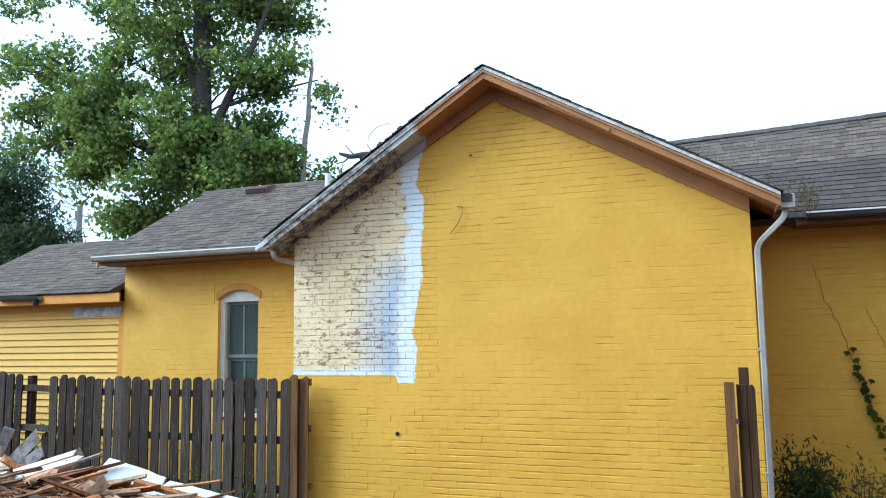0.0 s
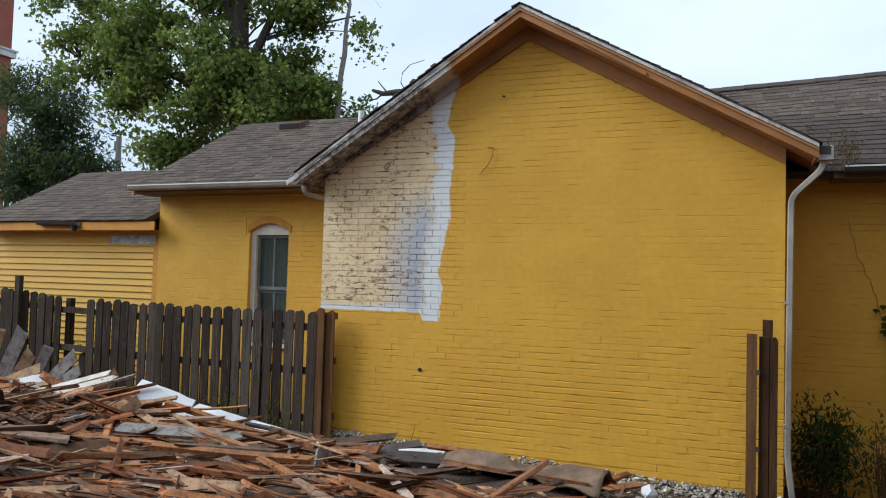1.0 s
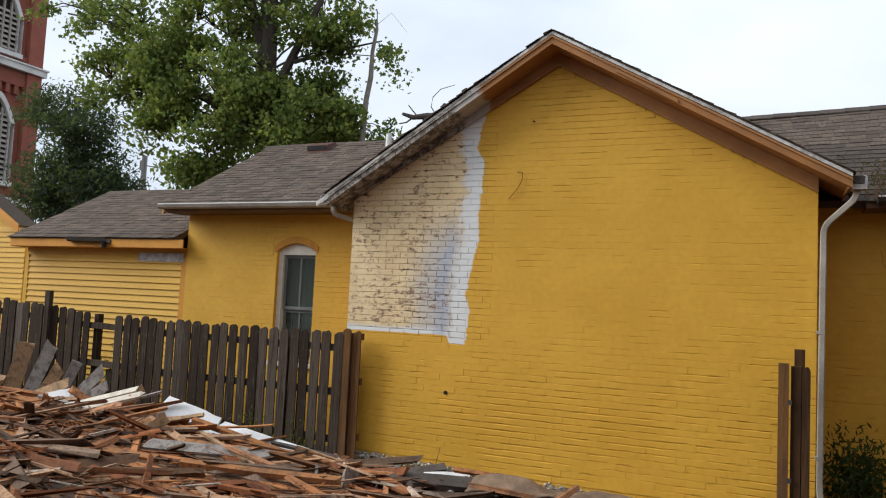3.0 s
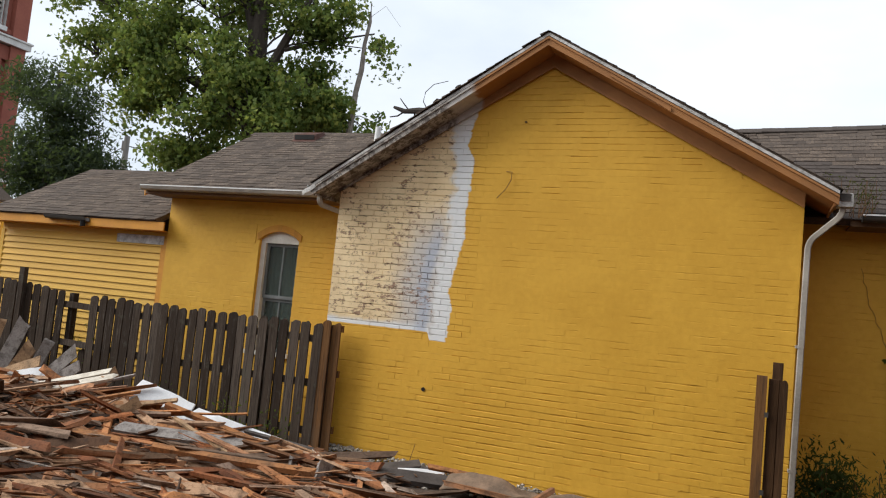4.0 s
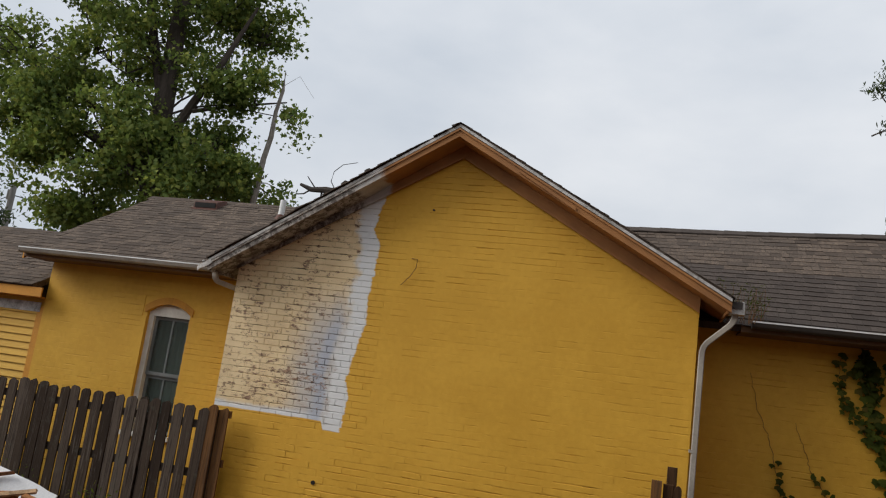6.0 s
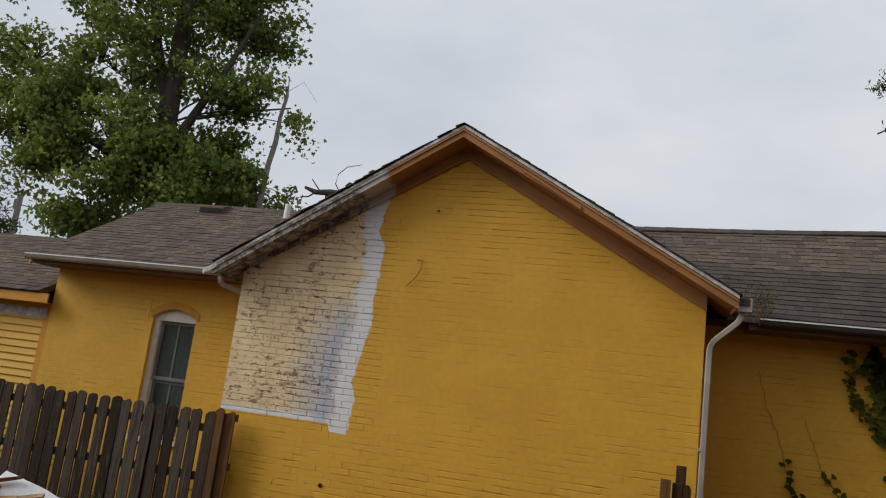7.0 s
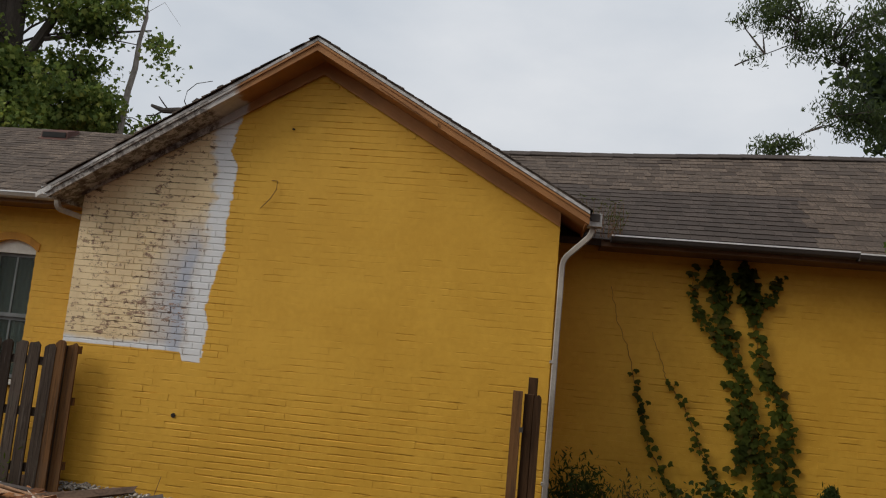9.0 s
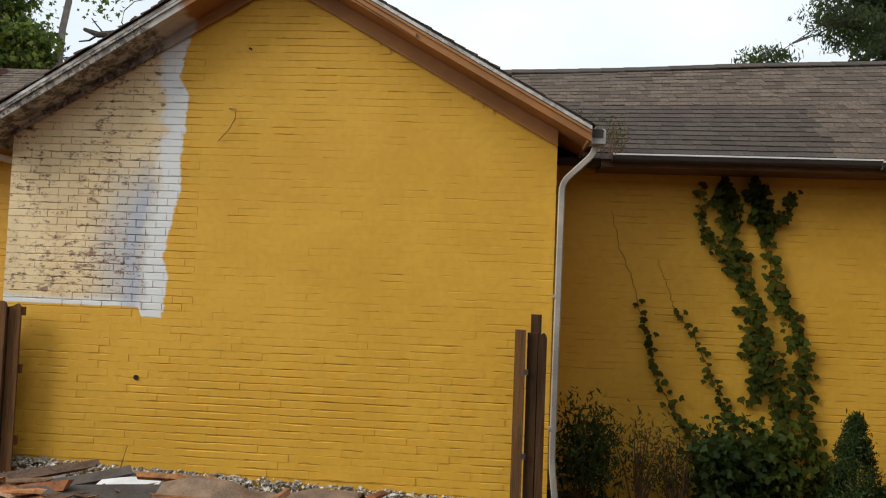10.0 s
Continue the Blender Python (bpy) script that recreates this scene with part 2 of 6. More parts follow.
def leaf_mat(name, stops, rough=0.7):
    n = Nodes(name)
    c = n.ramp(n.geo.outputs["Random Per Island"], stops)
    # Noise-driven dark clumps put the shade inside the foliage into the leaf colour.
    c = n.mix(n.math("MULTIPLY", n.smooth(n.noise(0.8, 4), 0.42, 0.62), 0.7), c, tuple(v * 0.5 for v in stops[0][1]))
    n.bsdf.inputs["Transmission Weight"].default_value = 0.0
    m = n.done(c, rough, spec=0.14)
    tr = n.t.nodes.new("ShaderNodeBsdfTranslucent")
    n.put(tr.inputs[0], n.mix(0.5, c, (0.16, 0.22, 0.03)))
    mx = n.t.nodes.new("ShaderNodeMixShader")
    mx.inputs[0].default_value = 0.48
    n.t.links.new(n.bsdf.outputs[0], mx.inputs[1])
    n.t.links.new(tr.outputs[0], mx.inputs[2])
    n.t.links.new(mx.outputs[0], n.t.nodes["Material Output"].inputs[0])
    return m


M_GABLE = gable_paint("gable_brick_paint")
M_GABLE_MORTAR = gable_paint("gable_mortar", mortar=True)
M_YELLOW = yellow_paint()
M_SIDING = plain("yellow_painted_siding", (0.72, 0.42, 0.05), (0.62, 0.34, 0.035), 0.6, 1.5, 50, 0.3, stretch=(0.2, 1, 1), rnd=0.06)
M_TRIM = trim_paint("rake_trim_paint")
M_ORANGE = plain("orange_trim_paint", (0.66, 0.29, 0.03), (0.55, 0.235, 0.028), 0.6, 2.5, 40, 0.3)
M_BROWN = plain("brown_trim_paint", (0.20, 0.11, 0.05), (0.13, 0.075, 0.04), 0.7, 2.5, 40, 0.3)
M_ARCH = plain("orange_brick_arch", (0.56, 0.255, 0.024), (0.49, 0.21, 0.02), 0.65, 5, 50, 0.5, rnd=0.1)
M_SHINGLE = shingle_mat("asphalt_shingle", [(0.088, 0.062, 0.046), (0.165, 0.120, 0.088), (0.240, 0.178, 0.132), (0.120, 0.088, 0.066)])
# Darker copy of the shingle tones; the right roof's shade is put into it.
M_SHINGLE_SHADED = shingle_mat("shaded_asphalt_shingle", [(0.050, 0.038, 0.033), (0.090, 0.069, 0.058), (0.126, 0.098, 0.083), (0.066, 0.051, 0.044)])
M_WHITE = plain("weathered_white_metal", (0.60, 0.58, 0.55), (0.25, 0.235, 0.21), 0.5, 7, 40, 0.2, 0.002)
M_GUTTER = plain("aged_gutter", (0.075, 0.063, 0.054), (0.045, 0.038, 0.032), 0.7, 3, 40, 0.2, 0.002, stretch=(0.4, 1, 1))
M_DOWNSPOUT = plain("grey_white_downspout", (0.42, 0.38, 0.325), (0.29, 0.26, 0.22), 0.5, 3, 40, 0.2, 0.002)
M_WINFRAME = plain("white_window_paint", (0.74, 0.70, 0.62), (0.60, 0.56, 0.48), 0.5, 5, 50, 0.2, 0.002)
M_SASH = plain("grey_green_sash", (0.20, 0.205, 0.20), (0.14, 0.145, 0.14), 0.5, 5, 50, 0.2, 0.002)
M_ROOM_BACKING = plain("dark_room_backing", (0.030, 0.040, 0.031), (0.012, 0.017, 0.013), 0.9, 4, 30, 0.3, stretch=(6, 1, 0.3))
M_FENCE = fence_mat("weathered_fence", [(0.0, (0.030, 0.020, 0.014)), (0.4, (0.054, 0.038, 0.027)), (0.72, (0.076, 0.056, 0.042)), (0.93, (0.10, 0.077, 0.06)), (1.0, (0.15, 0.122, 0.098))])
M_FENCE_BROWN = wood_mat("brown_fence", [(0.0, (0.16, 0.078, 0.030)), (1.0, (0.21, 0.105, 0.040))])
M_DEBRIS = wood_mat("broken_lumber", [(0.0, (0.40, 0.145, 0.055)), (0.14, (0.15, 0.058, 0.03)), (0.32, (0.52, 0.225, 0.09)), (0.46, (0.07, 0.045, 0.032)), (0.58, (0.27, 0.18, 0.125)),
                                      (0.72, (0.54, 0.32, 0.18)), (0.84, (0.06, 0.036, 0.026)), (0.94, (0.44, 0.20, 0.09)), (1.0, (0.60, 0.54, 0.46))], (1, 1, 1))
M_PLANK_GREY = wood_mat("grey_plank", [(0.0, (0.24, 0.215, 0.195)), (1.0, (0.36, 0.32, 0.29))], (1, 1, 1))
M_PLANK_TAN = wood_mat("tan_plank", [(0.0, (0.36, 0.22, 0.12)), (1.0, (0.46, 0.30, 0.17))], (1, 1, 1))
M_PLANK_RED = wood_mat("raw_red_plank", [(0.0, (0.34, 0.15, 0.06)), (1.0, (0.44, 0.20, 0.08))], (1, 1, 1))
M_PLANK_WHITE = plain("white_painted_plank", (0.76, 0.76, 0.76), (0.60, 0.60, 0.60), 0.6, 4, 50, 0.3)
M_PLANK_CREAM = plain("flaking_cream_plank", (0.66, 0.60, 0.50), (0.44, 0.38, 0.30), 0.7, 9, 50, 0.4)
M_DARKBOARD = plain("charred_board", (0.05, 0.04, 0.035), (0.09, 0.075, 0.065), 0.9, 4, 40)
M_CARPET = plain("muddy_carpet", (0.26, 0.17, 0.11), (0.13, 0.09, 0.06), 0.95, 5, 60, 0.8, 0.01)
M_STONE = plain("lime_rubble_stone", (0.54, 0.49, 0.41), (0.12, 0.098, 0.078), 0.9, 24, 90, 0.8, 0.01, rnd=0.5)
M_DIRT = plain("dirt", (0.095, 0.062, 0.042), (0.055, 0.038, 0.028), 0.95, 1.8, 25, 0.9, 0.03)
M_GROUND = plain("weedy_ground", (0.12, 0.10, 0.06), (0.075, 0.085, 0.04), 0.95, 0.6, 12, 0.9, 0.03)
M_BARK = plain("bark", (0.085, 0.068, 0.055), (0.045, 0.036, 0.03), 0.95, 5, 30, 0.9, 0.02, stretch=(1, 1, 0.25))
M_DARKWOOD = plain("dark_brown_wood", (0.035, 0.026, 0.020), (0.018, 0.014, 0.011), 0.9, 6, 40, 0.8, 0.01)
M_POST = plain("dark_brown_post", (0.090, 0.047, 0.023), (0.042, 0.023, 0.012), 0.9, 6, 40, 0.8, 0.01, stretch=(1, 1, 0.12), spec=0.1)
M_DEADWOOD = plain("dead_limb", (0.30, 0.27, 0.24), (0.19, 0.165, 0.14), 0.9, 5, 30, 0.6, 0.01)
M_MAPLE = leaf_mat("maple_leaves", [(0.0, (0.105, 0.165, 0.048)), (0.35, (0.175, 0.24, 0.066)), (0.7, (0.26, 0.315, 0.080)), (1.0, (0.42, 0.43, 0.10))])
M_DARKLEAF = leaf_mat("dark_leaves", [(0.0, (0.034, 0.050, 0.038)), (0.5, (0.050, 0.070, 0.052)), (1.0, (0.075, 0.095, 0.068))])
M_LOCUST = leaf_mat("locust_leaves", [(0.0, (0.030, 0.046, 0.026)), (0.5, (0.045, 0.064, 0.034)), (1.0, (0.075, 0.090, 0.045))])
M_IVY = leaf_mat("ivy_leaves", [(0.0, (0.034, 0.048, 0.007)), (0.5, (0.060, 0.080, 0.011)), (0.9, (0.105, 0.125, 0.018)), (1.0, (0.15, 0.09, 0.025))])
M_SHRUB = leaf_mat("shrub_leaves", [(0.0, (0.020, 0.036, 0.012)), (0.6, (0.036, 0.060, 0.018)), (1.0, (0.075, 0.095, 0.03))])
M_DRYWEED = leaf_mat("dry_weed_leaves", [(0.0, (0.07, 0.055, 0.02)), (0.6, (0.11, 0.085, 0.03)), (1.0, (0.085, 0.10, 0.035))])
M_STEM = plain("dry_stem", (0.19, 0.095, 0.045), (0.12, 0.065, 0.032), 0.9, 10, 60)
M_CHURCH = plain("red_church_brick", (0.32, 0.105, 0.072), (0.25, 0.080, 0.056), 0.85, 0.8, 14, 0.6, 0.01, rnd=0.06)
M_CHURCH_TRIM = plain("white_stone_trim", (0.70, 0.69, 0.67), (0.55, 0.54, 0.52), 0.7, 2, 20)
M_LOUVRE = plain("grey_louvre", (0.42, 0.38, 0.33), (0.30, 0.27, 0.24), 0.8, 4, 40)
M_BLACK = plain("near_black", (0.02, 0.018, 0.016), (0.012, 0.011, 0.01), 0.9, 4, 40)
M_VENT = plain("brown_vent", (0.105, 0.038, 0.024), (0.07, 0.027, 0.018), 0.6, 5, 40)
M_PIPE = plain("white_pvc", (0.74, 0.74, 0.72), (0.64, 0.63, 0.60), 0.4, 5, 40, 0.1)
M_POLE = plain("utility_pole_wood", (0.34, 0.32, 0.30), (0.24, 0.225, 0.21), 0.9, 3, 30, stretch=(1, 1, 0.2))
M_WIRE = plain("wire", (0.03, 0.03, 0.03), (0.05, 0.05, 0.05), 0.6, 5, 40)

M_GLASS = Nodes("window_glass").mat
_g = M_GLASS.node_tree.nodes["Principled BSDF"]
_g.inputs["Base Color"].default_value = (0.30, 0.36, 0.32, 1)
_g.inputs["Roughness"].default_value = 0.03
_g.inputs["Transmission Weight"].default_value = 0.85
_g.inputs["IOR"].default_value = 1.45
_g.inputs["Specular IOR Level"].default_value = 0.12


# ---- mesh helpers ----
class Mesh:
    """Verts and faces gathered in plain lists."""

    def __init__(self):
        self.v, self.f = [], []

    def add(self, verts, faces):
        k = len(self.v)
        self.v.extend(tuple(p) for p in verts)
        self.f.extend(tuple(i + k for i in f) for f in faces)
        return self

    def box(self, x0, x1, y0, y1, z0, z1, m=None, c=0.0):
        """A box; c cuts its edges all round the x-z outline of both y faces."""
        if c:
            ring = [(x0 + c, z0), (x1 - c, z0), (x1, z0 + c), (x1, z1 - c), (x1 - c, z1), (x0 + c, z1), (x0, z1 - c), (x0, z0 + c)]
            v = [(x, y0, z) for x, z in ring] + [(x, y1, z) for x, z in ring]
            f = [tuple(range(8)), tuple(range(15, 7, -1))] + [((i + 1) % 8, i, i + 8, (i + 1) % 8 + 8) for i in range(8)]
        else:
            v = [(x, y, z) for z in (z0, z1) for y in (y0, y1) for x in (x0, x1)]
            f = [(0, 2, 3, 1), (4, 5, 7, 6), (0, 1, 5, 4), (2, 6, 7, 3), (0, 4, 6, 2), (1, 3, 7, 5)]
        if m is not None:
            v = [m @ Vector(p) for p in v]
        return self.add(v, f)

    def tube(self, pts, radii, sides=6, caps=True):
        pts = [Vector(p) for p in pts]
        k = len(self.v)
        n = len(pts)
        for i, p in enumerate(pts):
            d = (pts[min(i + 1, n - 1)] - pts[max(i - 1, 0)]).normalized()
            a = d.cross(Vector((0, 0, 1)))
            if a.length < 0.05:
                a = d.cross(Vector((1, 0, 0)))
            a.normalize()
            b = d.cross(a)
            for s in range(sides):
                w = 2 * math.pi * s / sides
                self.v.append(tuple(p + radii[i] * (math.cos(w) * a + math.sin(w) * b)))
        for i in range(n - 1):
            for s in range(sides):
                s2 = (s + 1) % sides
                self.f.append((k + i * sides + s, k + i * sides + s2, k + (i + 1) * sides + s2, k + (i + 1) * sides + s))
        if caps:
            self.f.append(tuple(k + s for s in range(sides))[::-1])
            self.f.append(tuple(k + (n - 1) * sides + s for s in range(sides)))
        return self

    def sweep(self, section, pts, ups):
        """A section of (side, up) pairs swept along pts."""
        k, n, q = len(self.v), len(pts), len(section)
        pts = [Vector(p) for p in pts]
        for i, p in enumerate(pts):
            d = (pts[min(i + 1, n - 1)] - pts[max(i - 1, 0)]).normalized()
            up = (Vector(ups) - Vector(ups).dot(d) * d).normalized()
            side = d.cross(up)
            self.v.extend(tuple(p + s * side + u * up) for s, u in section)
        for i in range(n - 1):
            for s in range(q):
                s2 = (s + 1) % q
                self.f.append((k + i * q + s, k + i * q + s2, k + (i + 1) * q + s2, k + (i + 1) * q + s))
        self.f.append(tuple(k + s for s in range(q))[::-1])
        self.f.append(tuple(k + (n - 1) * q + s for s in range(q)))
        return self

    def data(self, name, mat, smooth=False):
        me = bpy.data.meshes.new(name)
        me.from_pydata(self.v, [], self.f)
        me.materials.append(mat)
        if smooth:
            me.polygons.foreach_set("use_smooth", [True] * len(me.polygons))
        me.update()
        return me


def part(name, mesh, mat, parent=None, label="", smooth=False):
    ob = new(name, mesh.data(name, mat, smooth))
    ob.parent = parent
    if label:
        tagged(ob, label)
    return ob


def thing(name, at, label, category, group="", kind=""):
    """An Empty at a thing's base, which its parts hang from."""
    ob = new(name)
    ob.location = at
    ob.empty_display_size = 0.1
    return tagged(ob, label, category, group, kind)


def child(name, mesh, mat, parent, label="", smooth=False):
    """A part whose mesh is given in world coordinates."""
    ob = part(name, mesh, mat, parent, label, smooth)
    root = parent
    off = Vector((0, 0, 0))
    while root is not None:
        off += root.location
        root = root.parent
    ob.location = -off
    return ob


rng = random.Random(7)
# ---- sizes of the house ----
W = 5.54            # gable wall
RIDGE_X = 2.745
SLOPE, SLOPE_L = 0.566, 0.629
TOP = 5.15          # top of the gable's roof at its ridge
D = 0.95            # the wings stand back by this
COURSE, BRICK_L = 0.075, 0.209


def roof_top(x):
    """Top of the gable's roof; the left slope is a little steeper."""
    return TOP - (SLOPE if x > RIDGE_X else SLOPE_L) * abs(x - RIDGE_X)


def wall_line(x):
    """Where the gable's brickwork meets the frieze board."""
    return 4.842 - (0.565 if x > RIDGE_X else 0.582) * abs(x - RIDGE_X)


def pile(x, y):
    """Height of the ground with the heap of rubble on it."""
    def sm(a, b, v):
        v = min(1.0, max(0.0, (v - a) / (b - a)))
        return v * v * (3 - 2 * v)
    left = sm(0.6, -3.2, x)
    amp = (0.30 + 0.27 * left) * sm(5.2, 3.6, x) * sm(-12, -8.5, x)
    rise = sm(-0.45, -1.7, y) * sm(-14, -10, y)
    bumps = 0.10 * noise.noise((x * 1.3, y * 1.3, 0.3)) + 0.05 * noise.noise((x * 3.7, y * 3.7, 4.0))
    return -0.2 - 0.14 * sm(4.5, 7, x) + amp * rise + bumps * (0.25 + rise)


# ---- ground ----
def build_ground():
    m = Mesh()
    xs = [-900, -200, -60, -25] + [-14 + 0.25 * i for i in range(105)] + [20, 60, 200, 900]
    ys = [-900, -200, -60, -25] + [-15 + 0.25 * i for i in range(73)] + [8, 20, 60, 200, 900]
    for y in ys:
        for x in xs:
            m.v.append((x, y, pile(x, y) if -14 <= x <= 12 and -15 <= y <= 3 else -0.25))
    n = len(xs)
    for j in range(len(ys) - 1):
        for i in range(n - 1):
            m.f.append((j * n + i, j * n + i + 1, (j + 1) * n + i + 1, (j + 1) * n + i))
    ob = part("ground", m, M_DIRT, None, smooth=True)
    tagged(ob, "bare brown dirt yard strewn with rubble and weeds", "ground", kind="structure")


build_ground()


# ---- walls ----
def wall_core(name, outline, y0, y1, mat, label, hole=None):
    """A wall's body from its outline in x and z; hole is an outline that goes through it."""
    bm = bmesh.new()
    loops = [outline] + ([hole] if hole else [])
    edges = []
    for lp in loops:
        vs = [bm.verts.new((x, y0, z)) for x, z in lp]
        edges += [bm.edges.new((vs[i], vs[(i + 1) % len(vs)])) for i in range(len(vs))]
    bmesh.ops.triangle_fill(bm, use_beauty=True, use_dissolve=False, edges=edges)
    ext = bmesh.ops.extrude_face_region(bm, geom=bm.faces[:])
    bmesh.ops.translate(bm, vec=(0, y1 - y0, 0), verts=[g for g in ext["geom"] if isinstance(g, bmesh.types.BMVert)])
    bmesh.ops.recalc_face_normals(bm, faces=bm.faces[:])
    me = bpy.data.meshes.new(name)
    bm.to_mesh(me)
    bm.free()
    me.materials.append(mat)
    ob = new(name, me)
    return tagged(ob, label, "wall", kind="structure")


BASE = -0.02
wall_gable = wall_core("wall_gable", [(0, -0.4), (W, -0.4), (W, 3.36), (RIDGE_X, 4.97), (0, 3.26)], 0.007, 0.3, M_GABLE_MORTAR,
                       "yellow painted brick gable wall with unpainted peeling patch")


def side_wall(name, x0, x1, y0, y1, z0, z1, mat, label):
    return tagged(part(name, Mesh().box(x0, x1, y0, y1, z0, z1), mat), label, "wall", kind="structure")


side_wall("wall_gable_side", W - 0.3, W - 0.004, 0.3, D + 0.3, -0.4, 3.24, M_YELLOW, "yellow painted brick side wall of the gable wing")
side_wall("wall_gable_side", 0.004, 0.3, 0.3, D + 0.3, -0.4, 3.24, M_YELLOW, "yellow painted brick side wall of the gable wing")

WIN_X0, WIN_X1, WIN_Z0, WIN_Z1, WIN_TOP = -1.88, -1.18, 0.95, 2.62, 2.76


def arch_points(x0, x1, z, rise, n=10):
    return [(x0 + (x1 - x0) * i / n, z + rise * (1 - (2 * i / n - 1) ** 2)) for i in range(n + 1)]


MID_X0 = -3.66
win_hole = [(WIN_X0, WIN_Z0)] + arch_points(WIN_X0, WIN_X1, WIN_Z1, WIN_TOP - WIN_Z1) + [(WIN_X1, WIN_Z0)]
wall_mid = wall_core("wall_mid", [(MID_X0, -0.4), (0.1, -0.4), (0.1, 3.32), (MID_X0, 3.32)], D + 0.007, D + 0.3, M_YELLOW,
                     "yellow painted brick wall of the middle wing with one window", win_hole)
RX1 = 12.5
wall_right = wall_core("wall_right", [(W - 0.1, -0.6), (RX1, -0.6), (RX1, 3.30), (W - 0.1, 3.30)], D + 0.007, D + 0.3, M_YELLOW,
                       "yellow painted brick wall with climbing ivy")
# walls that close the house behind
side_wall("wall_mid_end", MID_X0, MID_X0 + 0.3, D + 0.3, 5.4, -0.4, 3.3, M_YELLOW, "yellow painted end wall of the middle wing")
side_wall("wall_back", MID_X0, RX1, 5.4, 5.7, -0.6, 3.3, M_YELLOW, "yellow painted back wall of the house")
side_wall("wall_right_end", RX1 - 0.3, RX1, D + 0.3, 5.4, -0.6, 3.3, M_YELLOW, "yellow painted end wall of the house")
for nm, xg, yr, zr in (("wall_mid_end_gable", MID_X0, 3.2, 4.66), ("wall_right_end_gable", RX1 - 0.3, 2.9, 4.85)):
    g = Mesh()
    tri = [(D, 3.3), (5.6, 3.3), (yr, zr)]
    g.add([(xg, y, z) for y, z in tri] + [(xg + 0.25, y, z) for y, z in tri], [(0, 1, 2), (5, 4, 3), (0, 3, 4, 1), (1, 4, 5, 2), (2, 5, 3, 0)])
    tagged(part(nm, g, M_YELLOW), "yellow painted gable end under the roof", "wall", kind="structure")


# added blocker walls, unseen: no known building, they cut sky light on the house
side_wall("wall_neighbour", 11.4, 11.8, -13.0, 0.9, -0.6, 9.6, plain("blocker_brick", (0.16, 0.085, 0.06), (0.11, 0.06, 0.045), 0.85, 1.5, 25, 0.6, 0.01), "plain dark wall added out of view to block sky light")


# second added wall, unseen behind the viewpoint: cuts the low sky light
side_wall("wall_neighbour", -14.0, 11.8, -13.4, -13.0, -0.6, 6.0, bpy.data.materials["blocker_brick"], "plain dark wall added out of view to block sky light")


